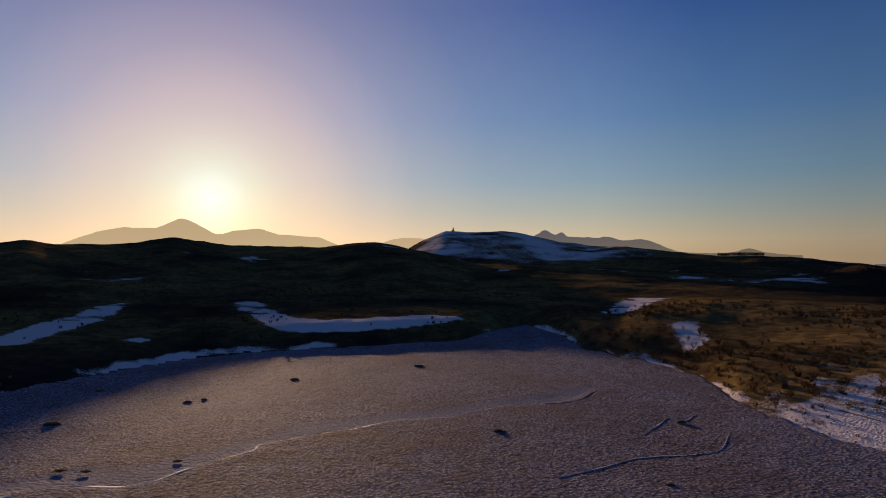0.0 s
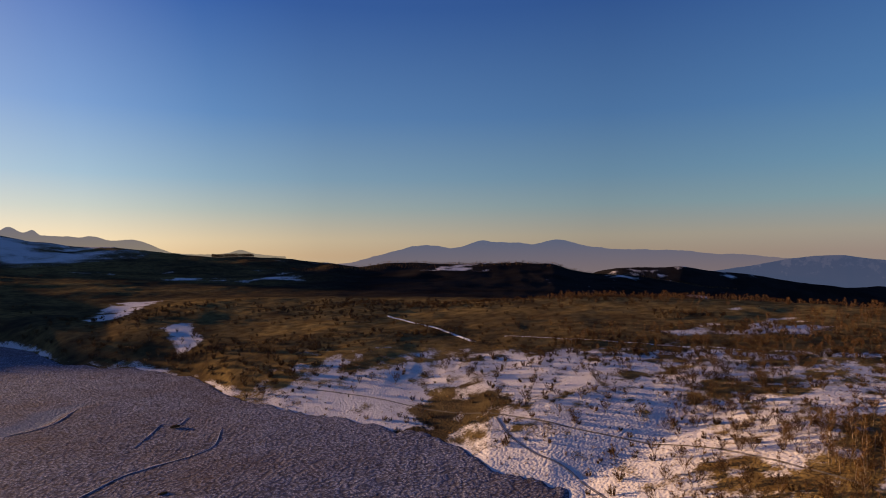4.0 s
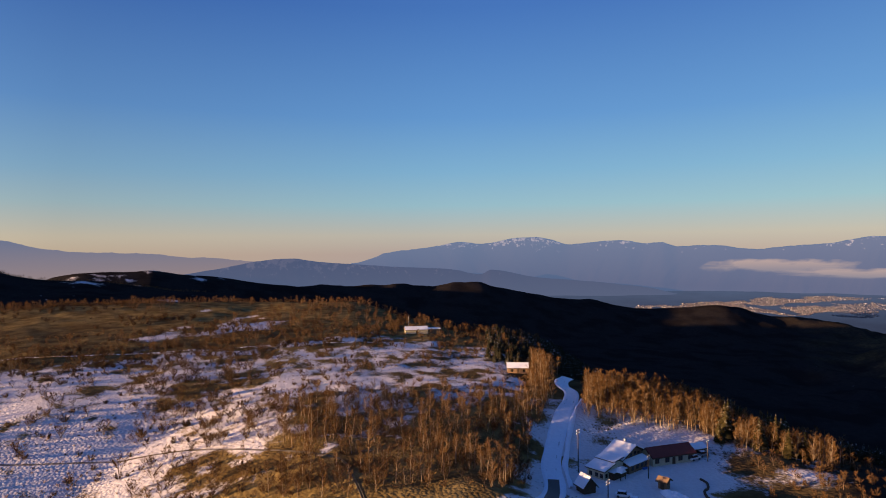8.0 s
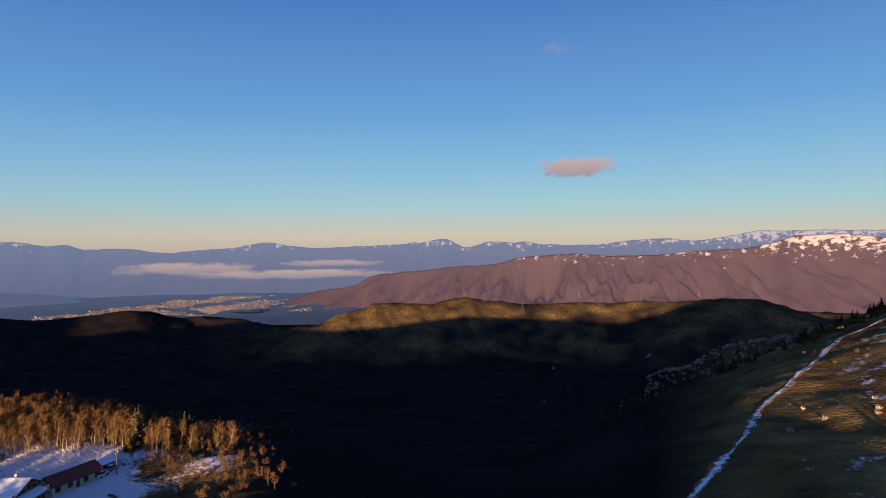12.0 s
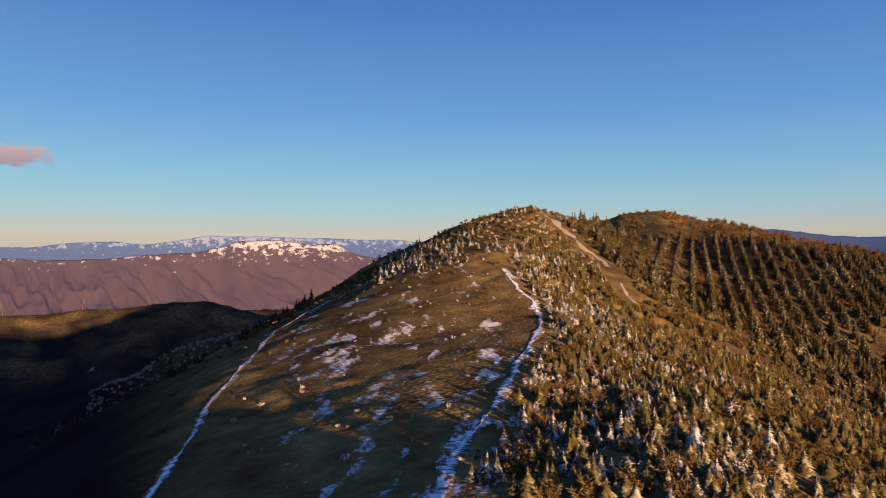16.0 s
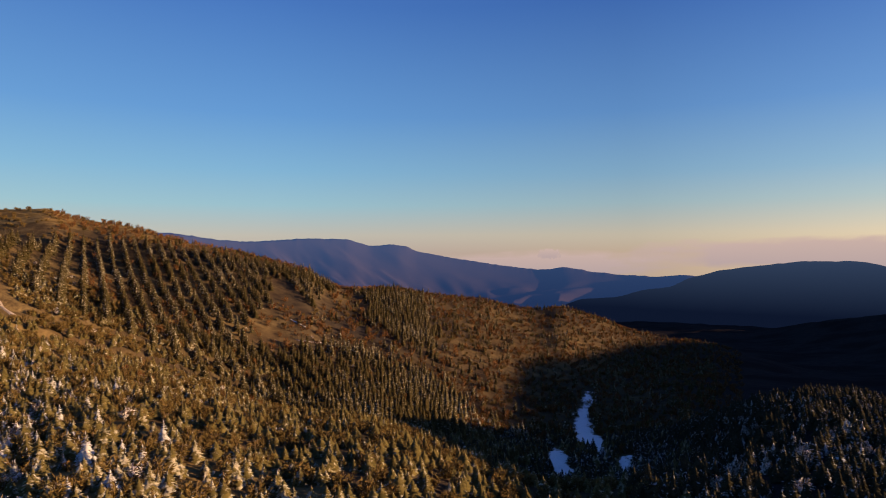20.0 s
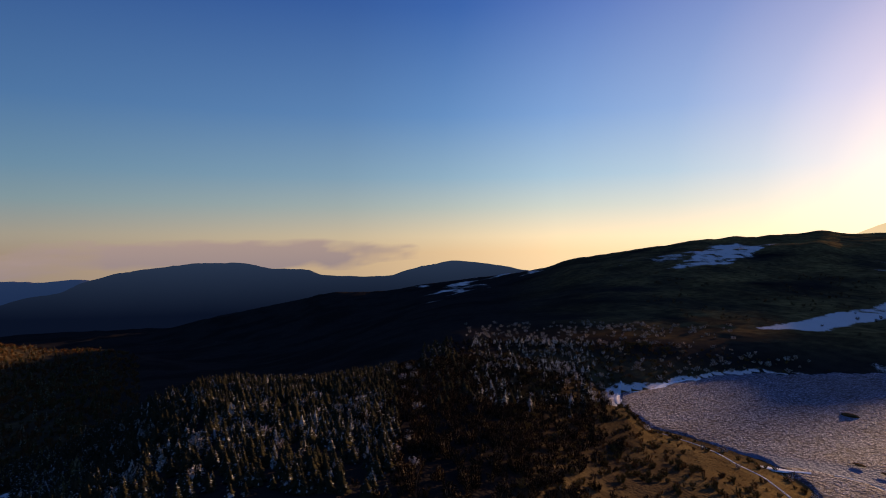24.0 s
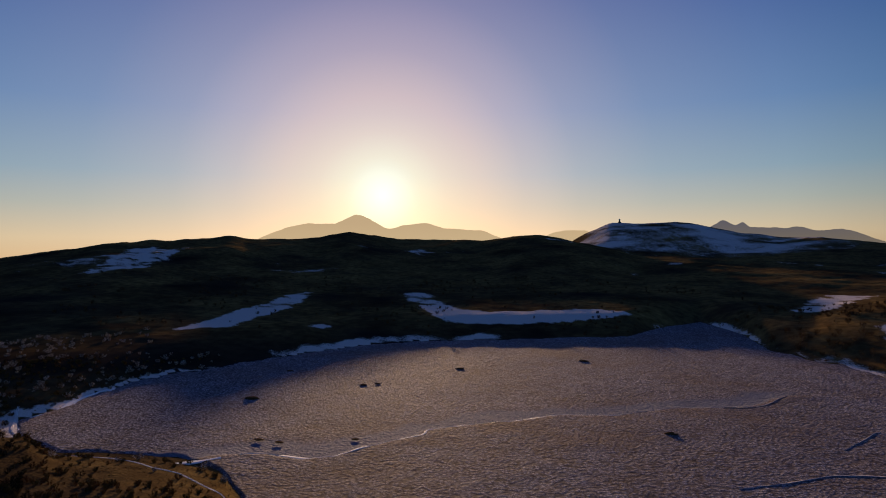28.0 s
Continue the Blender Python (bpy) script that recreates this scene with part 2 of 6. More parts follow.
def floor_row(az, *heights):
    """Height of the open ground along one bearing, at the distances in NODES."""
    FLOOR[az] = heights


floor_row(-170, 40, 38, 30, 24, 18, 12, 0, -60, -120, -240, -420)
floor_row(-150, 40, 38, 34, 28, 22, 16, 15, -20, -120, -240, -420)
floor_row(-130, 36, 32, 25, 14, -6, -10, 0, 0, -110, -250, -420)
floor_row(-106, 30, 25, 14, -8, -28, -38, -42, -75, -140, -260, -420)
floor_row(-85, 28, 24, 20, 16, 8, -18, -45, -90, -150, -260, -420)
floor_row(-62, 24, 20, 17, 13, 9, 4, 0, -10, -60, -200, -420)
floor_row(-45, 20, 12, 8, 2, 0, 0, 3, 22, 30, 0, -100)
floor_row(-20, 16, 5, 0, 0, 0, 0, 1, 14, 34, 20, -50)
floor_row(15, 16, 5, 0, 0, 0, 0, 3, 12, 30, 20, -50)
floor_row(40, 20, 8, 0, 0, 1, 7, 16, 5, -10, -40, -100)
floor_row(60, 22, 12, 4, 4, 7, 12, 23, -10, -50, -120, -200)
floor_row(82, 26, 18, 9, 9, 12, 16, 20, -70, -150, -220, -440)
floor_row(95, 26, 19, 10, 10, 12, 13, -25, -110, -190, -240, -440)
floor_row(107, 26, 20, 11, 10, 8, -14, -70, -150, -210, -250, -440)
floor_row(125, 28, 22, 13, 5, -10, -40, -105, -180, -220, -255, -440)
floor_row(150, 32, 27, 14, -4, -24, -54, -115, -180, -220, -255, -440)
floor_row(164, 36, 33, 20, 8, 0, -22, -90, -160, -210, -250, -285)
floor_row(176, 38, 36, 26, 16, 8, 0, -60, -120, -180, -230, -290)
FLOOR_AZ = np.array(sorted(FLOOR))
FLOOR_Z = np.array([FLOOR[k] for k in sorted(FLOOR)], dtype=float)


def hermite(xs, ys, x):
    """Smooth curve through points, without overshoot."""
    xs, ys = np.asarray(xs, float), np.asarray(ys, float)
    d = np.diff(ys) / np.diff(xs)
    m = np.zeros_like(ys)
    same = d[1:] * d[:-1] > 0
    m[1:-1][same] = 2 * d[1:][same] * d[:-1][same] / (d[1:][same] + d[:-1][same])
    x = np.clip(x, xs[0], xs[-1])
    i = np.clip(np.searchsorted(xs, x) - 1, 0, len(xs) - 2)
    h = xs[i + 1] - xs[i]
    u = (x - xs[i]) / h
    return (ys[i] * (1 + 2 * u) * (1 - u) ** 2 + h * m[i] * u * (1 - u) ** 2
            + ys[i + 1] * u * u * (3 - 2 * u) - h * m[i + 1] * u * u * (1 - u))


def open_ground(az, r):
    az = (az + 180) % 360 - 180
    n = len(FLOOR_AZ)
    ring = np.array([np.interp(r.ravel(), NODES, FLOOR_Z[k]) for k in range(n)])
    i = np.searchsorted(FLOOR_AZ, az.ravel()) - 1
    lo = np.where(i < 0, FLOOR_AZ[-1] - 360, FLOOR_AZ[i])
    j = (i + 1) % n
    hi = np.where(j == 0, np.where(i < 0, FLOOR_AZ[0], FLOOR_AZ[0] + 360), FLOOR_AZ[j])
    u = (az.ravel() - lo) / (hi - lo)
    u = u * u * (3 - 2 * u)
    idx = np.arange(len(u))
    return (ring[i, idx] * (1 - u) + ring[j, idx] * u).reshape(r.shape)


# name, skyline, distance along it, length of the near and the far slope, steepness of the near slope
RIDGES = [
    ("sun_ridge", SUN_RIDGE, [(-92, 1750), (-75, 1500), (-50, 1350), (-20, 1600), (3, 1500)], 950, 900, 1.0),
    ("radar_hill", RADAR_HILL, [(-4, 2300), (8, 2300), (25, 1900), (39, 1750)], 900, 900, 0.9),
    ("dark_ridge", DARK_RIDGE, [(31, 1550), (68, 1400)], 800, 600, 0.8),
    ("south_ridge", SOUTH_RIDGE, [(57, 2000), (81, 2000)], 500, 700, 0.8),
    ("brown_hill", BROWN_HILL, [(73, 2100), (92, 2300), (124, 2700)], 800, 700, 1.0),
    ("dome", DOME, [(14, 560), (30, 680), (46, 640)], 260, 330, 1.0),
    ("plateau", PLATEAU, [(46, 640), (70, 580), (86, 430), (93, 380)], 260, 240, 1.0),
    ("peak", PEAK, [(-183, 420), (-161, 430), (-150, 360)], 210, 330, 1.3),
    ("gold_top", GOLD_TOP, [(-160, 660), (-150, 640), (-136, 600), (-128, 600), (-121, 620)], 400, 400, 0.9),
    ("plantation", PLANTATION, [(-129, 620), (-110, 740), (-97, 850)], 400, 400, 0.9),
    ("forest_dome", FOREST_DOME, [(-98, 200), (-85, 250), (-54, 280)], 110, 120, 1.0),
    ("side_spur", SIDE_SPUR, [(162, 760), (175, 640)], 130, 260, 0.6),
    ("pylon_ridge", PYLON_RIDGE, [(129, 2100), (150, 2250), (176, 2000)], 520, 700, 0.5),
]
MARSH = MARSH_NEAR[::-1] + MARSH_FAR
MARSH_AZ_R = [(q, EYE / math.tan(radians(-v))) for q, v in MARSH]
FAR_AZ = np.array([q for q, v in MARSH_FAR])
FAR_R = np.array([EYE / math.tan(radians(-v)) for q, v in MARSH_FAR])
NEAR_AZ = np.array([q for q, v in MARSH_NEAR])
NEAR_R = np.array([EYE / math.tan(radians(-v)) for q, v in MARSH_NEAR])


def marsh_depth(az, r, even=False):
    """Metres inside the marsh's shore, by distance from the eye's foot; below 0 outside it."""
    wob = 5 * vnoise(az / 1.6, r * 0 + 3.0, 5) + 2.5 * vnoise(az / 0.5, r * 0 + 8.0, 6)
    wob = wob * (0 if even else 1)
    far = np.interp(az, FAR_AZ, FAR_R) + wob
    near = np.interp(az, NEAR_AZ, NEAR_R, right=70.0) + wob * 0.6
    near = np.where(az > NEAR_AZ[-1], 120 - 3 * (az - NEAR_AZ[-1]).clip(0, 20), near)
    side = np.minimum(az + 49.8, 56.0 - az) * r * 0.0175
    return np.minimum(np.minimum(far - r, r - near), side)


# the crest that carries the trail, and the lower edge of the open slope east of it: plan place and height
SPUR = [(4, 0, 39), (-10, -62, 42), (-19, -83, 43.3), (-31, -110, 45), (-47, -144, 47.2), (-56, -164, 49), (-63, -187, 52), (-65, -201, 55), (-66, -228, 60),
        (-74, -262, 68), (-100, -330, 84), (-136, -408, 100)]
SPUR_EDGE = [(30, 0, 31.5), (25, -60, 33), (27, -95, 34.6), (27.5, -155, 37), (22, -218, 40.8), (9, -268, 46), (-13, -330, 55), (-59, -396, 75.6), (-100, -440, 84)]


def spur_form(x, y):
    """Rounded crest: a gentle open slope down to an edge on one side, a steep wooded one on the other."""
    best, top = np.full(x.shape, 1e9), 0 * x
    for (x0, y0, z0), (x1, y1, z1) in zip(SPUR, SPUR[1:]):
        dx, dy = x1 - x0, y1 - y0
        u = np.clip(((x - x0) * dx + (y - y0) * dy) / (dx * dx + dy * dy), 0, 1)
        d = np.hypot(x - x0 - u * dx, y - y0 - u * dy)
        near = d < best
        best = np.where(near, d, best)
        top = np.where(near, z0 + (z1 - z0) * u, top)
    west = top - 0.34 * (np.sqrt(best ** 2 + 100) - 10) - 0.0004 * best ** 2
    yy = np.clip(y, -440, 0)
    cx, cz = (hermite([-p[1] for p in SPUR], [p[k] for p in SPUR], -yy) for k in (0, 2))
    ex, ez = (hermite([-p[1] for p in SPUR_EDGE], [p[k] for p in SPUR_EDGE], -yy) for k in (0, 2))
    wide = np.maximum(ex - cx, 12)
    u = (x - cx) / wide
    fall = cz + (ez - cz) * (0.45 * u + 0.55 * u * u)
    past = (x - ex).clip(0, None)
    fall = np.where(past > 0, ez - 0.52 * past + 0.28 * 9 * (1 - np.exp(-past / 9)), fall)
    return np.where(x > cx, fall, west) - 0.45 * np.abs(y - yy)


def height(x, y, rough=True):
    x, y = np.atleast_1d(np.asarray(x, float)), np.atleast_1d(np.asarray(y, float))
    r, az = np.hypot(x, y), bearing(x, y)
    base = open_ground(az, r)
    forms, weight = [base], []
    for name, line, dist, near, far, steep in RIDGES:
        qs = np.array([p[0] for p in line])
        mid = (qs[0] + qs[-1]) / 2
        q = near_az(az, mid)
        rc = hermite(*zip(*dist), q)
        top = EYE + rc * np.tan(np.radians(hermite(qs, [p[1] for p in line], q)))
        top = top + 0.0035 * rc * fbm(q * rc * 0.0175, 0 * q, 0.05 * rc, 3, 40) * 0.35
        edge = np.maximum(qs[0] - q, q - qs[-1]).clip(0, None) * rc * 0.0175
        d = r - rc
        u = np.where(d < 0, 1 + d / near, 1 - d / far).clip(0, 1)
        h = np.where(d < 0, u ** (1.0 + 0.7 * steep) * 0.45 + 0.55 * u * u * (3 - 2 * u), u * u * (3 - 2 * u) * 0.6 + 0.4 * u)
        h = h * step(max(120.0, near * 0.5), 0, edge)
        forms.append(base + (top - base) * h)
    forms.append(np.maximum(spur_form(x, y), base - 60))
    z = forms[0]
    k = 4.0 + 0.003 * r
    for f in forms[1:]:
        d = np.clip((f - z) / k, -30, 30)
        lift = k * np.log1p(np.exp(-np.abs(d)))
        z = np.maximum(z, f) + lift * 0.35
    if rough:
        away = step(60, 400, r)
        gully = 1 - np.abs(fbm(x, y, 260, 4, 11))
        slope = step(500, 1100, r)
        fold = np.abs(fbm(x + 0.4 * y, y, 380, 5, 13, 0.55))
        far_west = step(900, 1300, r) * step(112, 126, near_az(az, 150)) * step(184, 172, near_az(az, 150))
        z = z - far_west * 38 * fold * (0.35 + 0.65 * step(0, 420, np.abs(r - 2150)))
        z = z + away * (0.9 * fbm(x, y, 70, 3, 3)) + 0.5 * fbm(x, y, 16, 3, 21) * step(30, 120, r) - slope * 16 * (1 - gully) * step(4, 40, np.abs(z)) * 0.5
    yard = step(50, 26, np.hypot(x - 160, y + 56))
    z = z * (1 - yard) + 11.0 * yard
    wet = marsh_depth(az, r, True) + 5
    low = np.clip(1 + wet / 75, 0, 1) ** 1.6
    z = z * (1 - low) - 0.7 * step(3, 8, wet)
    return z


def ground(x, y):
    return float(height(x, y)[0])


# ---- materials ----
def mat(name):
    m = bpy.data.materials.new(name)
    m.use_nodes = True
    return m


class Net:
    """Short hand for building a node material."""

    def __init__(self, name):
        self.m = mat(name)
        self.t = self.m.node_tree
        self.out = self.t.nodes["Material Output"]
        self.b = self.t.nodes["Principled BSDF"]

    def add(self, kind, **kw):
        n = self.t.nodes.new(kind)
        for k, v in kw.items():
            n.inputs[k.replace("_", " ")].default_value = v
        return n

    def link(self, a, b):
        self.t.links.new(a, b)

    def pos(self):
        g = self.t.nodes.new("ShaderNodeNewGeometry")
        return g.outputs["Position"]

    def noise(self, scale, detail=4.0, rough=0.55, vec=None):
        n = self.add("ShaderNodeTexNoise", Scale=scale, Detail=detail, Roughness=rough)
        self.link(vec or self.pos(), n.inputs["Vector"])
        return n.outputs["Fac"]

    def ramp(self, fac, *stops):
        r = self.t.nodes.new("ShaderNodeValToRGB")
        els = r.color_ramp.elements
        while len(els) < len(stops):
            els.new(0.5)
        for e, (p, c) in zip(els, stops):
            e.position, e.color = p, (*c, 1.0) if len(c) == 3 else c
        self.link(fac, r.inputs[0])
        return r.outputs[0]

    def mix(self, fac, a, b):
        n = self.t.nodes.new("ShaderNodeMix")
        n.data_type = "RGBA"
        for v, s in ((fac, n.inputs[0]), (a, n.inputs[6]), (b, n.inputs[7])):
            if hasattr(v, "links"):
                self.link(v, s)
            elif isinstance(v, tuple):
                s.default_value = (*v, 1.0)
            else:
                s.default_value = v
        return n.outputs[2]

    def math(self, op, a, b=0.0, c=None):
        n = self.t.nodes.new("ShaderNodeMath")
        n.operation = op
        for v, s in zip((a, b, c), n.inputs):
            if v is None:
                continue
            if hasattr(v, "links"):
                self.link(v, s)
            else:
                s.default_value = v
        return n.outputs[0]

    def attr(self, name):
        n = self.t.nodes.new("ShaderNodeAttribute")
        n.attribute_name = name
        return n.outputs["Fac"]

    def bump(self, h, strength=0.5, distance=0.3):
        n = self.add("ShaderNodeBump", Strength=strength, Distance=distance)
        self.link(h, n.inputs["Height"])
        self.link(n.outputs[0], self.b.inputs["Normal"])

    def done(self, col, rough=0.9, spec=0.2):
        if hasattr(col, "links"):
            self.link(col, self.b.inputs["Base Color"])
        else:
            self.b.inputs["Base Color"].default_value = (*col, 1)
        self.b.inputs["Roughness"].default_value = rough
        self.b.inputs["Specular IOR Level"].default_value = spec
        return self.m


def land_material():
    n = Net("land")
    big, fine, grain = n.noise(0.012, 5), n.noise(0.12, 5), n.noise(0.9, 4)
    grass = n.mix(n.ramp(fine, (0.3, (0, 0, 0)), (0.7, (1, 1, 1))), (0.095, 0.06, 0.022), (0.35, 0.245, 0.092))
    grass = n.mix(n.math("MULTIPLY", grain, 0.7), grass, (0.055, 0.032, 0.014))
    grass = n.mix(n.ramp(n.noise(0.035, 4, 0.6), (0.5, (0, 0, 0)), (0.66, (0.65, 0.65, 0.65))), grass, (0.075, 0.042, 0.018))
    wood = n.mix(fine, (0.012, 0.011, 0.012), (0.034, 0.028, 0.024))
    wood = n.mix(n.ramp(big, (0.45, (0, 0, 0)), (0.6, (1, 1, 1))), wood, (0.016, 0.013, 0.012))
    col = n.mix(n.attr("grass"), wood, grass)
    clump = n.add("ShaderNodeTexVoronoi", Scale=0.95, Randomness=1.0)
    n.link(n.pos(), clump.inputs["Vector"])
    mound = n.math("SUBTRACT", 1.0, clump.outputs["Distance"])
    fleck = n.math("ADD", n.math("MULTIPLY", n.noise(0.6, 6, 0.8), 1.0), n.math("MULTIPLY", fine, 0.6))
    fleck = n.math("ADD", fleck, n.math("MULTIPLY", n.ramp(mound, (0.62, (0, 0, 0)), (0.9, (1, 1, 1))), 0.3))
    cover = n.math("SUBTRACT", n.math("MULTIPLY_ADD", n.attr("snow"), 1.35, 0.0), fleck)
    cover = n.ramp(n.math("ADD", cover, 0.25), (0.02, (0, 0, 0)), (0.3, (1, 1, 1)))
    # snow tinted warm: some of the low sun's colour is in the paint
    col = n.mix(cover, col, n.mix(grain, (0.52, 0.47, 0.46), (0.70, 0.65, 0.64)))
    n.bump(n.math("ADD", n.math("MULTIPLY", grain, 0.5), n.math("ADD", fine, n.math("MULTIPLY", mound, 0.5))), 0.7, 0.6)
    return n.done(col, 0.95, 0.0)


def sheet(name, verts, quads, material, attrs=()):
    me = bpy.data.meshes.new(name)
    me.vertices.add(len(verts))
    me.vertices.foreach_set("co", np.asarray(verts, np.float32).ravel())
    quads = np.asarray(quads, np.int32)
    me.loops.add(quads.size)
    me.loops.foreach_set("vertex_index", quads.ravel())
    me.polygons.add(len(quads))
    me.polygons.foreach_set("loop_start", np.arange(len(quads), dtype=np.int32) * quads.shape[1])
    me.polygons.foreach_set("use_smooth", np.ones(len(quads), bool))
    me.update(calc_edges=True)
    for key, values in attrs:
        me.attributes.new(key, "FLOAT", "POINT").data.foreach_set("value", np.asarray(values, np.float32))
    me.materials.append(material)
    return new(name, me)


def grid_quads(rows, cols, wrap):
    i, j = np.meshgrid(np.arange(rows - 1), np.arange(cols if wrap else cols - 1), indexing="ij")
    k = (j + 1) % cols
    return np.stack([i * cols + j, i * cols + k, (i + 1) * cols + k, (i + 1) * cols + j], -1).reshape(-1, 4)[:, ::-1]


def inside(poly, x, y):
    """Whether points lie in a plan outline."""
    hit = np.zeros(np.shape(x), bool)
    px, py = zip(*poly)
    for k in range(len(poly)):
        x0, y0, x1, y1 = px[k - 1], py[k - 1], px[k], py[k]
        with np.errstate(divide="ignore", invalid="ignore"):
            cross = ((y0 > y) != (y1 > y)) & (x < (x1 - x0) * (y - y0) / (y1 - y0) + x0)
        hit ^= cross
    return hit


# snow lying in the open, as outlines on the plan
SNOW_FIELDS = [
    [(-325, 401), (-333, 460), (-345, 512), (-361, 634), (-348, 692), (-311, 599), (-307, 527), (-288, 426)],
    [(-246, 696), (-220, 739), (-153, 601), (-114, 578), (-41, 604), (-20, 605), (25, 584), (-38, 548), (-103, 522), (-142, 519)],
    [(-245, 457), (-225, 478), (-216, 459)],
    [(-630, 619), (-806, 883), (-847, 996), (-694, 924), (-606, 687)],
    [(-459, -122), (-453, -115), (-368, -97), (-310, -72), (-200, -47), (-215, -56), (-304, -86), (-382, -107)],
    [(-300, -96), (-292, -90), (-181, -53), (-172, -53), (-190, -63)], [(-203, -41), (-203, -37), (-179, -35), (-182, -39)],
    [(228, 776), (289, 771), (190, 601), (154, 608)],
    [(180, 493), (204, 498), (177, 416), (160, 405), (165, 436)],
    [(134, -34), (160, -36), (172, -42), (182, -74), (160, -78), (150, -68), (128, -68), (120, -50)],
]


def snow_cover(x, y, r, az, z):
    n1, n2, n3 = fbm(x, y, 60, 4, 71), fbm(x, y, 14, 3, 72), fbm(x, y, 5, 2, 73)
    s = 0 * x - 0.4
    lawn = step(18, 32, az) * step(101, 92, az) * step(150, 172, r) * step(372, 300, r + 40 * n1)
    thin = 0.04 * step(68, 80, az) * step(260, 215, r) + 0.3 * step(215, 165, r) * step(60, 72, az)
    s = np.maximum(s, lawn * (0.76 - thin + 0.36 * n1 + 0.22 * n2 + 0.26 * n3))
    face = step(82, 88, az) * step(101, 97, az) * step(208, 226, r) * step(300, 276, r + 20 * n1)
    s = np.maximum(s, face * (0.72 + 0.25 * n1 + 0.25 * n2 + 0.3 * n3))
    bench = step(90, 100, az) * step(121, 111, az) * step(90, 130, r) * step(255, 215, r)
    s = np.maximum(s, bench * (0.56 + 0.4 * n1 + 0.4 * n2 + 0.25 * n3))
    bank = step(108, 113, az) * step(130, 120, az) * step(130, 150, r) * step(240, 215, r)
    s = np.maximum(s, bank * (0.22 + 0.3 * n1 + 0.35 * n2))
    strip = step(58, 66, az) * step(88, 76, az) * step(350, 400, r) * step(560, 470, r)
    s = np.maximum(s, strip * (0.12 + 0.6 * fbm(x * 0.7, y * 1.6, 40, 4, 79) + 0.3 * n2))
    hill = step(-6, -1, az) * step(36, 6, az) * step(1500, 1850, r)
    s = np.maximum(s, hill * (0.58 + 0.2 * fbm(x, y, 110, 5, 75, 0.65)))
    shore = -marsh_depth(az, r)
    s = np.maximum(s, (shore > -1) * step(np.where(az < -36, 12, 34), 2, shore) * (0.45 + 0.6 * n1 + 0.2 * n2))
    far = step(500, 1200, r) * step(-40, 0, z)
    s = np.maximum(s, far * (-0.25 + 0.7 * fbm(x, y, 120, 5, 77, 0.65)))
    valley = step(600, 1200, r) * step(100, 130, az)
    s = np.maximum(s, valley * (-0.6 + 0.62 * fbm(x * 1.6, y * 0.8, 60, 5, 78, 0.75)))
    spur = near_az(az, 190)
    crest = step(166, 179, spur) * step(206, 196, spur) * step(380, 260, r)
    along = fbm(x * 0.94 - y * 0.34, (x * 0.34 + y * 0.94) * 0.3, 3.2, 4, 74, 0.75)
    s = np.maximum(s, crest * (0.21 + 0.12 * n1 + 0.27 * along + 0.10 * n3))
    gold = step(196, 202, spur) * step(224, 214, spur) * step(540, 600, r) * step(800, 720, r)
    s = np.maximum(s, gold * (0.22 + 0.15 * n2 + 0.15 * n3))
    woods = inside([(1009, 720), (1171, 647), (958, 530), (821, 545), (858, 613)], x + 30 * n2, y) | inside([(705, 1032), (762, 1064), (598, 847), (581, 857)], x, y + 20 * n2)
    s = np.maximum(s, woods * (0.10 + 0.35 * n3 + 0.2 * n2))
    for outline in SNOW_FIELDS:
        wide = 0.016 * r
        bx, by = zip(*outline)
        box = np.where((x > min(bx) - 25) & (x < max(bx) + 25) & (y > min(by) - 25) & (y < max(by) + 25))[0]
        px, py, pr, w = x[box], y[box], r[box], wide[box]
        px = px + w * 0.5 * np.where(pr > 380, n1[box], n2[box] + n3[box])
        py = py + w * 0.6 * np.where(pr > 380, n1[box], n3[box])
        soft = 0
        for k in range(6):
            soft = soft + inside(outline, px + 0.6 * w * math.cos(k * 1.047), py + 0.6 * w * math.sin(k * 1.047)) / 6.0
        s[box] = np.maximum(s[box], soft * np.where(pr > 640, 0.65 + 0.4 * n2[box], 1.05 + 0.3 * n2[box]))
    return s


def grass_cover(x, y, r, az, z):
    n1 = fbm(x, y, 90, 4, 81)
    g = 0 * x
    g = np.maximum(g, step(8, 20, az) * step(np.where(r < 270, 128, 112), np.where(r < 270, 116, 96), az) * step(800, 650, r) * (0.85 + 0.4 * n1))
    spur = near_az(az, 190)
    g = np.maximum(g, step(160, 172, spur) * step(250, 222, spur) * (0.85 + 0.3 * n1 - 0.6 * step(198, 204, spur) * step(240, 270, r)) * step(900, 700, r))
    g = np.maximum(g, step(-64, -54, az) * step(-20, -30, az) * step(420, 350, r) * (0.15 + 0.2 * n1 + 0.3 * step(85, 15, -marsh_depth(az, r))))
    g = np.maximum(g, step(198, 204, spur) * step(228, 218, spur) * step(545, 590, r) * step(820, 760, r) * (0.9 + 0.2 * n1))
    # moor grass; its share is raised to stand in for haze on backlit hills
    moor = step(400, 560, r) * step(-62, -45, az) * step(40, 20, az)
    g = np.maximum(g, moor * (0.58 + 0.35 * n1 + 0.25 * fbm(x, y, 35, 3, 83)))
    # brighter grass only on the sunlit ridge; the valley's shade is dark ground colour
    g = np.maximum(g, step(1650, 1900, r) * step(118, 134, az) * (0.30 + 0.35 * n1 + 0.25 * fbm(x, y, 40, 4, 84)))
    g = np.maximum(g, (0.28 + 0.2 * n1) * step(214, 224, spur) * step(270, 255, spur) * step(950, 800, r))
    return np.clip(g, 0, 1)


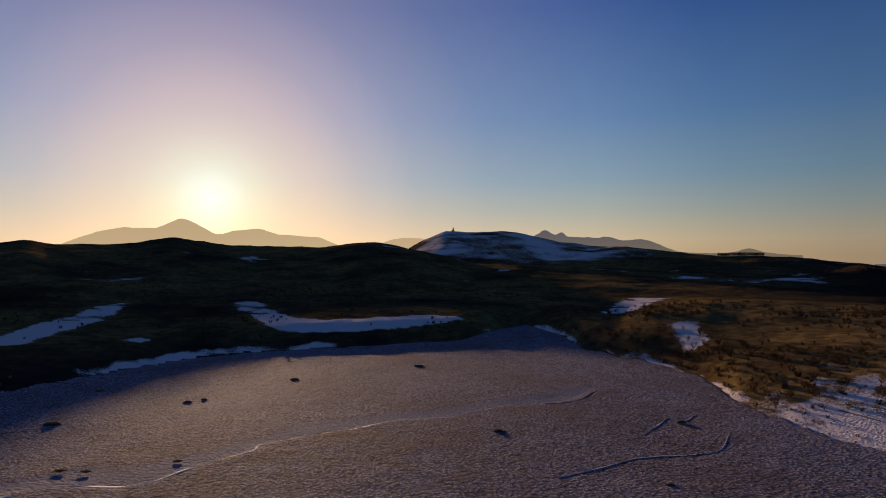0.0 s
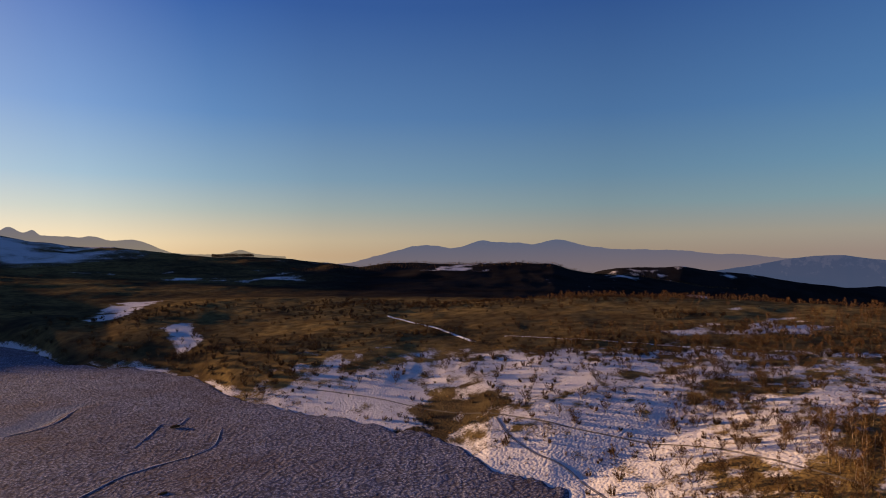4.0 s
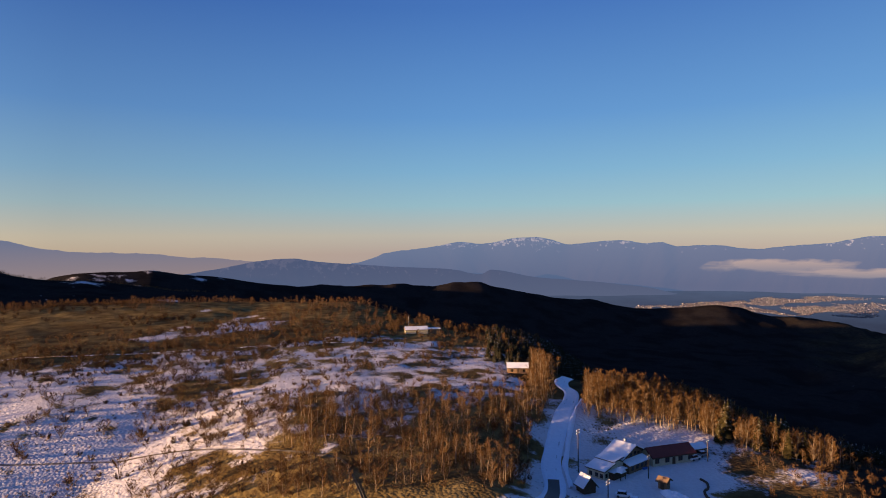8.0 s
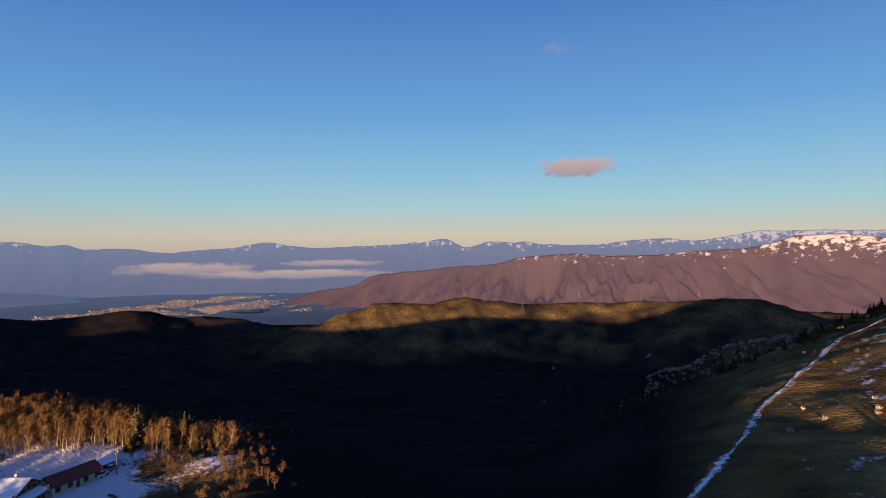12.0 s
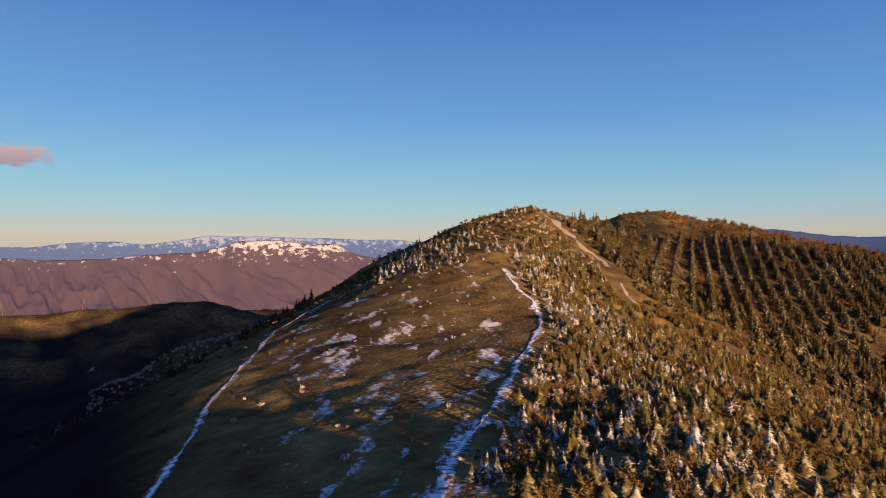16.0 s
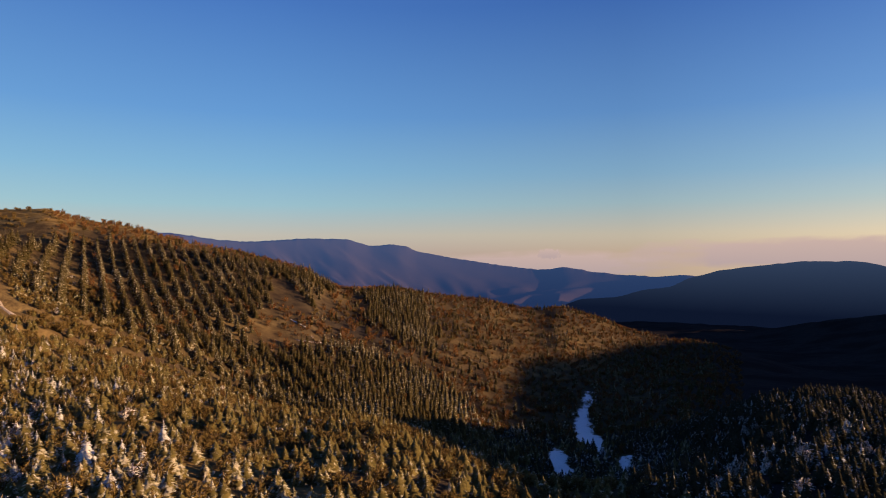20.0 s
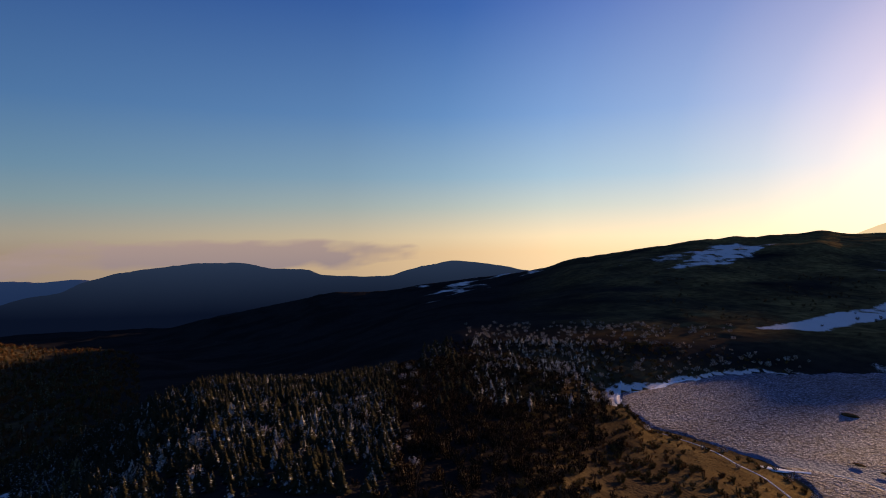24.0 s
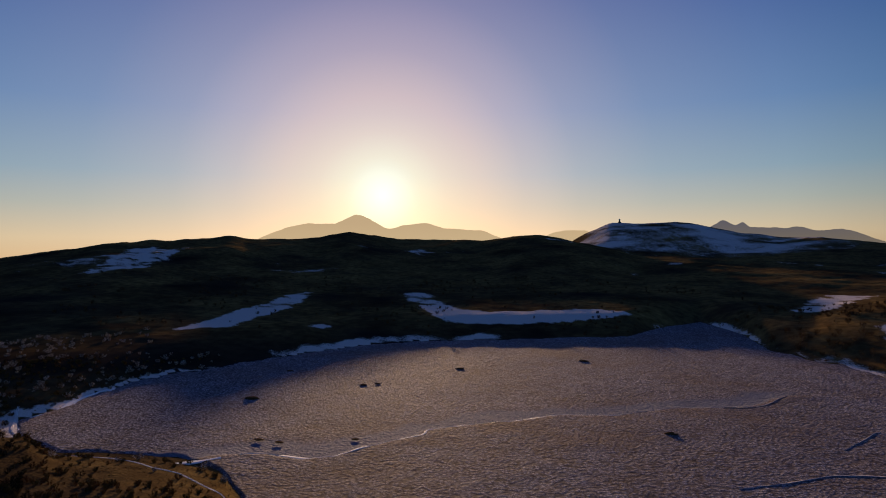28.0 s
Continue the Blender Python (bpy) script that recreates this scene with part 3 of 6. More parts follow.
def build_ground():
    cols = 1200
    radii = [18.0]
    while radii[-1] < 4950:
        radii.append(radii[-1] * 1.0125 + 0.25)
    radii = np.array(radii)
    az = np.radians(np.arange(cols) * 360.0 / cols)
    rr, aa = np.meshgrid(radii, az, indexing="ij")
    x, y = (rr * np.sin(aa)).ravel(), (rr * np.cos(aa)).ravel()
    z = height(x, y)
    r, q = np.hypot(x, y), bearing(x, y)
    snow, grass = snow_cover(x, y, r, q, z), grass_cover(x, y, r, q, z)
    co = np.stack([x, y, z], 1)
    quads = grid_quads(len(radii), cols, True)
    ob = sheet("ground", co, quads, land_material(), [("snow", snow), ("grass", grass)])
    return tagged(ob, "rolling highland of dry brown grass, bare woods and thin snow", "ground", kind="structure")


build_ground()


# lip of the raised bog above the frozen channel, on the plan
CHANNEL = [(-150, 168), (-132, 185), (-116, 191), (-101, 190), (-91, 195), (-85, 206), (-77, 216), (-69, 223), (-69, 231), (-62, 238), (-43, 250), (-20, 266), (4, 271), (30, 289), (61, 297), (81, 325), (90, 329)]


def past_channel(x, y):
    """Metres beyond the lip, seen from the near shore; below 0 on the raised bog."""
    best, sign = np.full(np.shape(x), 1e9), np.ones(np.shape(x))
    for (x0, y0), (x1, y1) in zip(CHANNEL, CHANNEL[1:]):
        dx, dy = x1 - x0, y1 - y0
        u = np.clip(((x - x0) * dx + (y - y0) * dy) / (dx * dx + dy * dy), 0, 1)
        d = np.hypot(x - x0 - u * dx, y - y0 - u * dy)
        near = d < best
        best = np.where(near, d, best)
        sign = np.where(near, np.sign(dx * (y - y0) - dy * (x - x0)), sign)
    return best * sign


def marsh_top(x, y):
    """Height of the marsh's surface, how far it is raised bog, and how far channel ice."""
    lip = past_channel(x, y) + 1.2 * fbm(x, y, 12, 3, 95)
    near_lip = step(110, 60, x)
    raised = step(1.5, -1.5, lip) * np.exp(lip.clip(None, 0) / 70) * near_lip
    ice = step(0, 2, lip) * step(22, 7, lip + 5 * fbm(x, y, 20, 2, 96)) * near_lip
    z = 0.09 * fbm(x, y, 4, 3, 91) * (1 - 0.8 * ice) + 0.22 * fbm(x, y, 45, 3, 92) - 0.1 + 0.5 * raised - 0.2 * ice
    return z, raised, ice


def marsh_material():
    n = Net("frosted_marsh")
    big, mid, grain = n.noise(0.016, 5), n.noise(0.09, 6, 0.65), n.noise(1.6, 4, 0.7)
    clump = n.add("ShaderNodeTexVoronoi", Scale=0.75, Randomness=1.0)
    n.link(n.pos(), clump.inputs["Vector"])
    tuft = n.math("SUBTRACT", 1.0, clump.outputs["Distance"])
    col = n.mix(n.ramp(mid, (0.35, (0, 0, 0)), (0.65, (1, 1, 1))), (0.10, 0.098, 0.138), (0.064, 0.054, 0.066))
    rime = n.math("MULTIPLY", n.ramp(grain, (0.42, (0, 0, 0)), (0.62, (1, 1, 1))), n.ramp(tuft, (0.25, (0, 0, 0)), (0.75, (1, 1, 1))))
    col = n.mix(rime, col, (0.46, 0.455, 0.58))
    col = n.mix(n.ramp(big, (0.46, (0, 0, 0)), (0.66, (0.42, 0.42, 0.42))), col, (0.10, 0.062, 0.05))
    raised = n.math("MULTIPLY", n.attr("raised"), n.ramp(n.noise(0.04, 5, 0.6), (0.35, (0, 0, 0)), (0.6, (0.55, 0.55, 0.55))))
    col = n.mix(raised, col, (0.12, 0.072, 0.055))
    ice = n.ramp(n.math("ADD", n.attr("ice"), n.math("MULTIPLY", n.math("SUBTRACT", mid, 0.5), 1.2)), (0.35, (0, 0, 0)), (0.75, (0.85, 0.85, 0.85)))
    col = n.mix(ice, col, n.mix(grain, (0.11, 0.13, 0.20), (0.17, 0.19, 0.27)))
    n.bump(n.math("ADD", n.math("MULTIPLY", tuft, 1.2), n.math("ADD", grain, mid)), 1.0, 0.5)
    return n.done(col, 0.9, 0.03)


def build_marsh():
    az = np.arange(-50.5, 57.0, 0.25)
    radii = [66.0]
    while radii[-1] < 720:
        radii.append(radii[-1] * 1.008 + 0.1)
    rr, aa = np.meshgrid(np.array(radii), np.radians(az), indexing="ij")
    x, y = (rr * np.sin(aa)).ravel(), (rr * np.cos(aa)).ravel()
    wet = marsh_depth(bearing(x, y), np.hypot(x, y))
    z, raised, ice = marsh_top(x, y)
    quads = grid_quads(len(radii), len(az), False)
    keep = (wet[quads] > -1.5).any(1)
    z = z - (0.9 + 0.5 * raised) * step(2, -2, wet)
    ob = sheet("marsh", np.stack([x, y, z], 1), quads[keep], marsh_material(), [("ice", ice), ("raised", raised)])
    tagged(ob, "frozen marsh of frosted sedge with pale snow-filled channels", "marsh", kind="structure")


build_marsh()


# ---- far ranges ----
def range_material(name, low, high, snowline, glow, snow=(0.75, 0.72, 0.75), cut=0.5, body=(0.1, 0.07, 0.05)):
    """Distant range seen through air: mostly haze put in as emission, and some sunlit ground."""
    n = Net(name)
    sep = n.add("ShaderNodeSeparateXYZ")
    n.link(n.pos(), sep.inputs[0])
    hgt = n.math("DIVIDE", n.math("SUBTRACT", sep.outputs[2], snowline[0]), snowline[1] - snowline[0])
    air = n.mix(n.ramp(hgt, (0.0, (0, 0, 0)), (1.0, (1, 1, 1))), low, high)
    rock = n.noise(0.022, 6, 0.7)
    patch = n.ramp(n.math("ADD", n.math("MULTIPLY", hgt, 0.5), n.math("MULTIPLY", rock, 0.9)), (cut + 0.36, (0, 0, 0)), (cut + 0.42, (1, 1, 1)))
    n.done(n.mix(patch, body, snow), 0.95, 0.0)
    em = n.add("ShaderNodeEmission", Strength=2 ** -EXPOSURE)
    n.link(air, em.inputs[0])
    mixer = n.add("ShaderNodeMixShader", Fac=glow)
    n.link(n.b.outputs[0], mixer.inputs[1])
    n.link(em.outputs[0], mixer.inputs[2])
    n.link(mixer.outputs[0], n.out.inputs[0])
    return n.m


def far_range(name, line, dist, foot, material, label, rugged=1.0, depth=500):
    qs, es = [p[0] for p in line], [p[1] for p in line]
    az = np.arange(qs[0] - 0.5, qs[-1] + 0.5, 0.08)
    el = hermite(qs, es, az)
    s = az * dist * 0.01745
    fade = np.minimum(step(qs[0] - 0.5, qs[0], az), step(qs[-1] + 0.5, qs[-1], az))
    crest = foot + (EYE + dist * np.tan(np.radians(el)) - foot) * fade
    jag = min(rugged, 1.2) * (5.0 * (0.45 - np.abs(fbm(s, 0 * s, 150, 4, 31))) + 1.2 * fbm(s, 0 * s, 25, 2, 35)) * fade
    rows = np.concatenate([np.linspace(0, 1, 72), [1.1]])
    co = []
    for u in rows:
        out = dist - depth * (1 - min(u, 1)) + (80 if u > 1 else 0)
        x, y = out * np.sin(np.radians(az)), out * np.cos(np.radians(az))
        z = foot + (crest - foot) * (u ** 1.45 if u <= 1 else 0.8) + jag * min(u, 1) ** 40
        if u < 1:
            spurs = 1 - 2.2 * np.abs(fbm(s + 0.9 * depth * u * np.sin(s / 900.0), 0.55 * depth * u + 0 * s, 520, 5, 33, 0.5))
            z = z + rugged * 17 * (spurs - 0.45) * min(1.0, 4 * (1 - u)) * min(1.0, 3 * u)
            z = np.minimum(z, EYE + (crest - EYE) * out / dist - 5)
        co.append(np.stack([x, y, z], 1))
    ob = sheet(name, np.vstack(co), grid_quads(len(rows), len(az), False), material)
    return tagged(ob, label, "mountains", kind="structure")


def valley_floor():
    """Wide hazy plain at the foot of the west range, with the town on it."""
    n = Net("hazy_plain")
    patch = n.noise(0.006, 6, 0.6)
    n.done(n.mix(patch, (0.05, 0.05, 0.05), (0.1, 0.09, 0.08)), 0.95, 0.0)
    # haze painted as blue emission, paler towards the far edge
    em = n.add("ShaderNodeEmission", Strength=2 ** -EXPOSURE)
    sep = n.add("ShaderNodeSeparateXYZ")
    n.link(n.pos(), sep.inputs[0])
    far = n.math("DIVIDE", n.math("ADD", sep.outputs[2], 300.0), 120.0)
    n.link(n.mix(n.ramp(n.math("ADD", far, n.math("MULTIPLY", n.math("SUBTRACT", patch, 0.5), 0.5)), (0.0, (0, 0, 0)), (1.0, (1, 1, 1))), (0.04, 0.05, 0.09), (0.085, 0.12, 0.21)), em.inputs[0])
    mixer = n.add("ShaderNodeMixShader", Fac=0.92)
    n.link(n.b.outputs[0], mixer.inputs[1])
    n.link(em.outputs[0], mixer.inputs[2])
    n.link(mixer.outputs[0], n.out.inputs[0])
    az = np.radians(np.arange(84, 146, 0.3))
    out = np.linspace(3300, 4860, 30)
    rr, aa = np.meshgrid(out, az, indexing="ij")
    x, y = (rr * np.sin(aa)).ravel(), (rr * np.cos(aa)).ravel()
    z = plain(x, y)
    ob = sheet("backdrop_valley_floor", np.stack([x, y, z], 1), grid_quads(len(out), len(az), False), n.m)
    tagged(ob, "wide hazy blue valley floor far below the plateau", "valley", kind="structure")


def plain(x, y):
    return -300 + 110 * ((np.hypot(x, y) - 3300) / 1560) + 8 * fbm(x, y, 500, 3, 61)


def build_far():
    # emission alone: the golden haze under the sun is this range's colour
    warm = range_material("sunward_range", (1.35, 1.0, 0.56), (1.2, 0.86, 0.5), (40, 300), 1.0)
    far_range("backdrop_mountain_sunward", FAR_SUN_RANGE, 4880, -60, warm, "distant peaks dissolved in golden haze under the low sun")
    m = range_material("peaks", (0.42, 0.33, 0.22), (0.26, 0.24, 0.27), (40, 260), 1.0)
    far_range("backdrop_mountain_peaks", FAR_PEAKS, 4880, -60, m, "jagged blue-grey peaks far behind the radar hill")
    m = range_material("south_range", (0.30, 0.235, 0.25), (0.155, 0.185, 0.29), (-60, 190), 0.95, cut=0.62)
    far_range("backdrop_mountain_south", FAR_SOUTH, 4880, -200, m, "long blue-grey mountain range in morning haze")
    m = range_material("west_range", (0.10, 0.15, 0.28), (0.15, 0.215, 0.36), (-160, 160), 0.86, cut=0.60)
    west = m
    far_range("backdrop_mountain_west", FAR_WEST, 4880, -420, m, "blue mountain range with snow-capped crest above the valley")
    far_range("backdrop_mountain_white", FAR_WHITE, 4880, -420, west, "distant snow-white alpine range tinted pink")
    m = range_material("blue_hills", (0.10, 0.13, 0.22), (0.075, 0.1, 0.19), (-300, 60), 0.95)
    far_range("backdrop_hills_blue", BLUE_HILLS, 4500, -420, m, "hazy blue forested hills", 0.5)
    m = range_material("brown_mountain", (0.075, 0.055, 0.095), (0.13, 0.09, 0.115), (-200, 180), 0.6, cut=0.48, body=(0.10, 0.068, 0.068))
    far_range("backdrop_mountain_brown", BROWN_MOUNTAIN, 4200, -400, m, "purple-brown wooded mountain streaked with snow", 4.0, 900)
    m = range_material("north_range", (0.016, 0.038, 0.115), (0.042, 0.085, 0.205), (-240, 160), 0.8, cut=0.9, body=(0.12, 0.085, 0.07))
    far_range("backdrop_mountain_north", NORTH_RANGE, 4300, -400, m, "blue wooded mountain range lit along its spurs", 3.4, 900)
    # shade and blue haze painted into the emission, near black at the foot
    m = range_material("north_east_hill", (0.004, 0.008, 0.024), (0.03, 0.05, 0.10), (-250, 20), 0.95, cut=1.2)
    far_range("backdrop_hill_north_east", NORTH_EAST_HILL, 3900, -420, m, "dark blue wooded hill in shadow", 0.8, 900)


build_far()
valley_floor()


# ---- trees and shrubs ----
def tube(path, radii, sides):
    """Tapered limb along a few points; verts and triangles."""
    vs, fs = [], []
    for k, (p, q) in enumerate(zip(path, radii)):
        d = Vector(path[min(k + 1, len(path) - 1)]) - Vector(path[max(k - 1, 0)])
        u = d.orthogonal().normalized()
        w = d.normalized().cross(u)
        for s in range(sides):
            t = 2 * math.pi * s / sides
            vs.append(Vector(p) + (u * math.cos(t) + w * math.sin(t)) * q)
    for k in range(len(path) - 1):
        for s in range(sides):
            i, j = k * sides + s, k * sides + (s + 1) % sides
            fs += [(i, j, j + sides), (i, j + sides, i + sides)]
    return vs, fs


def join(pieces):
    vs, fs = [], []
    for v, f in pieces:
        n = len(vs)
        vs += [tuple(p) for p in v]
        fs += [tuple(i + n for i in t) for t in f]
    return np.array(vs, np.float32), np.array(fs, np.int32)


def twig(rng, p, d, length, width):
    d = d.normalized()
    side = d.cross(Vector((rng.uniform(-1, 1), rng.uniform(-1, 1), rng.uniform(-1, 1)))).normalized() * width
    return [p - side, p + side, p + d * length], [(0, 1, 2)]


def bare_tree(seed, tall, limbs, twigs, wide=0.2, forks=1, thick=0.007):
    """Leafless tree: a leaning tapered trunk, rising limbs and a haze of twigs."""
    rng = random.Random(seed)
    wood, fine = [], []
    for f in range(forks):
        lean = Vector((rng.uniform(-0.12, 0.12), rng.uniform(-0.12, 0.12), 1)) + (Vector((math.cos(f * 2.4), math.sin(f * 2.4), 0)) * 0.35 if forks > 1 else Vector())
        path = [Vector((0, 0, -0.3))]
        for k in range(4):
            path.append(path[-1] + (lean + Vector((rng.uniform(-0.08, 0.08), rng.uniform(-0.08, 0.08), 0))) * tall * 0.25)
        girth = tall * 0.013
        wood.append(tube(path, [girth * q for q in (1.3, 1, 0.75, 0.45, 0.12)], 5))
        for k in range(limbs):
            u = rng.uniform(0.22, 0.95)
            i = min(int(u * 4), 3)
            root = path[i].lerp(path[i + 1], u * 4 - i)
            t = rng.uniform(0, 2 * math.pi)
            reach = tall * wide * (1.25 - u) * rng.uniform(0.7, 1.3)
            tip = root + Vector((math.cos(t) * reach, math.sin(t) * reach, reach * rng.uniform(0.7, 1.5)))
            mid = root.lerp(tip, 0.5) + Vector((0, 0, -0.1 * reach))
            wood.append(tube([root, mid, tip], [girth * 0.38, girth * 0.25, girth * 0.08], 3))
            for j in range(twigs):
                p = mid.lerp(tip, rng.uniform(-0.6, 1.0))
                d = Vector((math.cos(t) + rng.uniform(-1, 1), math.sin(t) + rng.uniform(-1, 1), rng.uniform(0.1, 1.6)))
                fine.append(twig(rng, p, d, tall * rng.uniform(0.07, 0.15), tall * thick))
    return {"trunk": join(wood), "crown": join(fine)}


def bush(seed, tall, stems, twigs, spread=0.6, width=0.028):
    rng = random.Random(seed)
    wood, fine = [], []
    for k in range(stems):
        t = rng.uniform(0, 2 * math.pi)
        out = tall * spread * rng.uniform(0.2, 1.0)
        dome = math.sqrt(1 - 0.62 * (out / (tall * spread)) ** 2)
        tip = Vector((math.cos(t) * out, math.sin(t) * out, tall * dome * rng.uniform(0.75, 0.95)))
        root = Vector((math.cos(t) * 0.1 * tall, math.sin(t) * 0.1 * tall, -0.2))
        mid = root.lerp(tip, 0.5) + Vector((0, 0, 0.12 * tall))
        wood.append(tube([root, mid, tip], [tall * 0.025, tall * 0.018, tall * 0.006], 3))
        for j in range(twigs):
            p = root.lerp(tip, rng.uniform(0.25, 1.0))
            d = Vector((0.6 * math.cos(t) + rng.uniform(-1.2, 1.2), 0.6 * math.sin(t) + rng.uniform(-1.2, 1.2), rng.uniform(-0.5, 1.1)))
            fine.append(twig(rng, p, d, tall * rng.uniform(0.14, 0.3), tall * width))
    return {"trunk": join(wood), "crown": join(fine)}


def conifer(seed, tall, tiers, points, slim=0.2):
    """Spruce: whorls of drooping boughs, each a folded spray, round a straight trunk."""
    rng = random.Random(seed)
    boughs = []
    for k in range(tiers):
        u = k / tiers
        z, wide = tall * (0.12 + 0.84 * u), tall * slim * (1.04 - u) ** 0.8
        turn = rng.uniform(0, 6.28)
        count = max(4, round(points * (1.15 - 0.55 * u)))
        for q in range(count):
            t = turn + 2 * math.pi * q / count + rng.uniform(-0.3, 0.3)
            reach = wide * rng.uniform(0.7, 1.25)
            out, side = Vector((math.cos(t), math.sin(t), 0)), Vector((-math.sin(t), math.cos(t), 0))
            root = Vector((0, 0, z + reach * rng.uniform(0.25, 0.5)))
            tip = out * reach + Vector((0, 0, z - reach * rng.uniform(0.0, 0.3)))
            mid = root.lerp(tip, rng.uniform(0.5, 0.68))
            half = reach * rng.uniform(0.34, 0.5)
            drop = Vector((0, 0, -half * rng.uniform(0.3, 0.8)))
            boughs.append(([root, mid + side * half + drop, tip, mid - side * half + drop], [(0, 1, 2), (0, 2, 3)]))
    top = Vector((0, 0, tall * 1.03))
    boughs.append(([top, Vector((tall * slim * 0.16, 0, tall * 0.86)), Vector((-tall * slim * 0.1, tall * slim * 0.14, tall * 0.86)), Vector((-tall * slim * 0.1, -tall * slim * 0.14, tall * 0.86))], [(0, 1, 2), (0, 2, 3), (0, 3, 1)]))
    stem = tube([Vector((0, 0, -0.4)), Vector((0, 0, tall * 0.5)), Vector((0, 0, tall * 0.97))], [tall * 0.018, tall * 0.012, 0.01], 4)
    return {"trunk": join([stem]), "crown": join(boughs)}


def bark_material(name, a, b):
    n = Net(name)
    return n.done(n.mix(n.noise(3.0, 4), a, b), 0.9, 0.15)


def twig_material(name, a, b, rime, amount):
    """Twigs or needles, with rime on the upper side of some."""
    n = Net(name)
    isle = n.t.nodes.new("ShaderNodeNewGeometry")
    tone = n.math("ADD", n.math("MULTIPLY", isle.outputs["Random Per Island"], 0.6), n.math("MULTIPLY", n.noise(0.05, 3), 0.5))
    col = n.mix(tone, a, b)
    sep = n.add("ShaderNodeSeparateXYZ")
    n.link(isle.outputs["Normal"], sep.inputs[0])
    up = n.math("ADD", n.math("MULTIPLY", n.math("ABSOLUTE", sep.outputs[2]), 0.35), n.math("ADD", n.math("MULTIPLY", n.noise(1.1, 3), 0.8), n.math("MULTIPLY", n.noise(0.025, 3), 0.35)))
    col = n.mix(n.ramp(n.math("ADD", up, amount + 0.27), (0.88, (0, 0, 0)), (1.04, (1, 1, 1))), col, rime) if amount > -1 else col
    return n.done(col, 0.9, 0.0)


WHITE_BARK = bark_material("birch_bark", (0.34, 0.26, 0.17), (0.14, 0.095, 0.06))
DARK_BARK = bark_material("dark_bark", (0.09, 0.06, 0.04), (0.16, 0.11, 0.07))
BROWN_TWIGS = twig_material("brown_twigs", (0.065, 0.033, 0.012), (0.175, 0.095, 0.036), (0.6, 0.58, 0.58), -2)
DARK_TWIGS = twig_material("dark_twigs", (0.05, 0.027, 0.013), (0.125, 0.07, 0.03), (0.6, 0.58, 0.58), -2)
RIMED_TWIGS = twig_material("rimed_twigs", (0.085, 0.055, 0.032), (0.19, 0.14, 0.09), (0.50, 0.46, 0.43), -0.07)
NEEDLES = twig_material("rimed_needles", (0.042, 0.035, 0.012), (0.13, 0.10, 0.035), (0.36, 0.32, 0.23), -0.31)
FROST_NEEDLES = twig_material("frosted_needles", (0.036, 0.03, 0.015), (0.10, 0.08, 0.044), (0.44, 0.42, 0.39), -0.21)
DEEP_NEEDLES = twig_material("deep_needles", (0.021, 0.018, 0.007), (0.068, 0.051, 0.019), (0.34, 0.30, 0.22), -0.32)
GOLD_SCRUB = twig_material("golden_scrub", (0.046, 0.031, 0.010), (0.145, 0.097, 0.032), (0.42, 0.38, 0.29), -0.36)
RUST_SCRUB = twig_material("rust_scrub", (0.06, 0.027, 0.010), (0.15, 0.072, 0.024), (0.4, 0.36, 0.3), -2)
# scrub seen against the sun: its self-shadow is painted as near-black twigs
SHADE_SCRUB = twig_material("shade_scrub", (0.010, 0.007, 0.005), (0.034, 0.022, 0.012), (0.3, 0.3, 0.3), -2)
# darker copy of the spruce needles: the wood's shade is in this colour
SHADE_NEEDLES = twig_material("shade_needles", (0.016, 0.016, 0.010), (0.045, 0.038, 0.02), (0.42, 0.43, 0.46), -0.36)
STRAW = twig_material("dry_grass", (0.12, 0.07, 0.024), (0.32, 0.2, 0.07), (0.6, 0.6, 0.6), -2)

KINDS = {}


def kind(name, forms, bark, leaf, label, category, group):
    KINDS[name] = (forms, bark, leaf, label, category, group)


kind("birch_tree", [bare_tree(k, 10, 22, 20, 0.19, 1, 0.0031) for k in range(5)], WHITE_BARK, BROWN_TWIGS, "tall bare birch with pale trunk and brown twigs in low sun", "tree", "birches on the plateau")
kind("larch_tree", [bare_tree(20 + k, 8, 24, 17, 0.25, 1, 0.0045) for k in range(4)], DARK_BARK, BROWN_TWIGS, "bare rust-brown larch with fine upright twigs", "tree", "larches on the plateau")
kind("field_tree", [bare_tree(40 + k, 4.6, 10, 20, 0.40, 2 + k % 3, 0.009) for k in range(5)], DARK_BARK, DARK_TWIGS, "small forked bare tree standing in thin snow", "tree", "small trees in the snow")
kind("shrub", [bush(60 + k, 2.3, 9, 30, 0.66, 0.022) for k in range(5)], DARK_BARK, DARK_TWIGS, "bare brown shrub in dry grass and snow", "shrub", "shrubs on the heath")
kind("rimed_shrub", [bush(80 + k, 2.8, 10, 26, 0.75, 0.036) for k in range(5)], DARK_BARK, RIMED_TWIGS, "rounded shrub white with rime", "shrub", "rimed shrubs")
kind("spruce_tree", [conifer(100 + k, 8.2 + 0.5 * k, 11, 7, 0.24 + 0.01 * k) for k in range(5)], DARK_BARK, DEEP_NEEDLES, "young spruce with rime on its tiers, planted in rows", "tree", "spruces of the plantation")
kind("frosted_spruce", [conifer(120 + k, 4.2 + 0.4 * k, 10, 8, 0.36 - 0.02 * k) for k in range(5)], DARK_BARK, FROST_NEEDLES, "small spruce white with frost beside the ridge trail", "tree", "frosted spruces by the trail")
kind("young_spruce", [conifer(180 + k, 3.5 + 0.35 * k, 9, 9, 0.52 - 0.035 * k) for k in range(5)], DARK_BARK, NEEDLES, "stocky young spruce with rime on its needles", "tree", "young spruces on the slope")
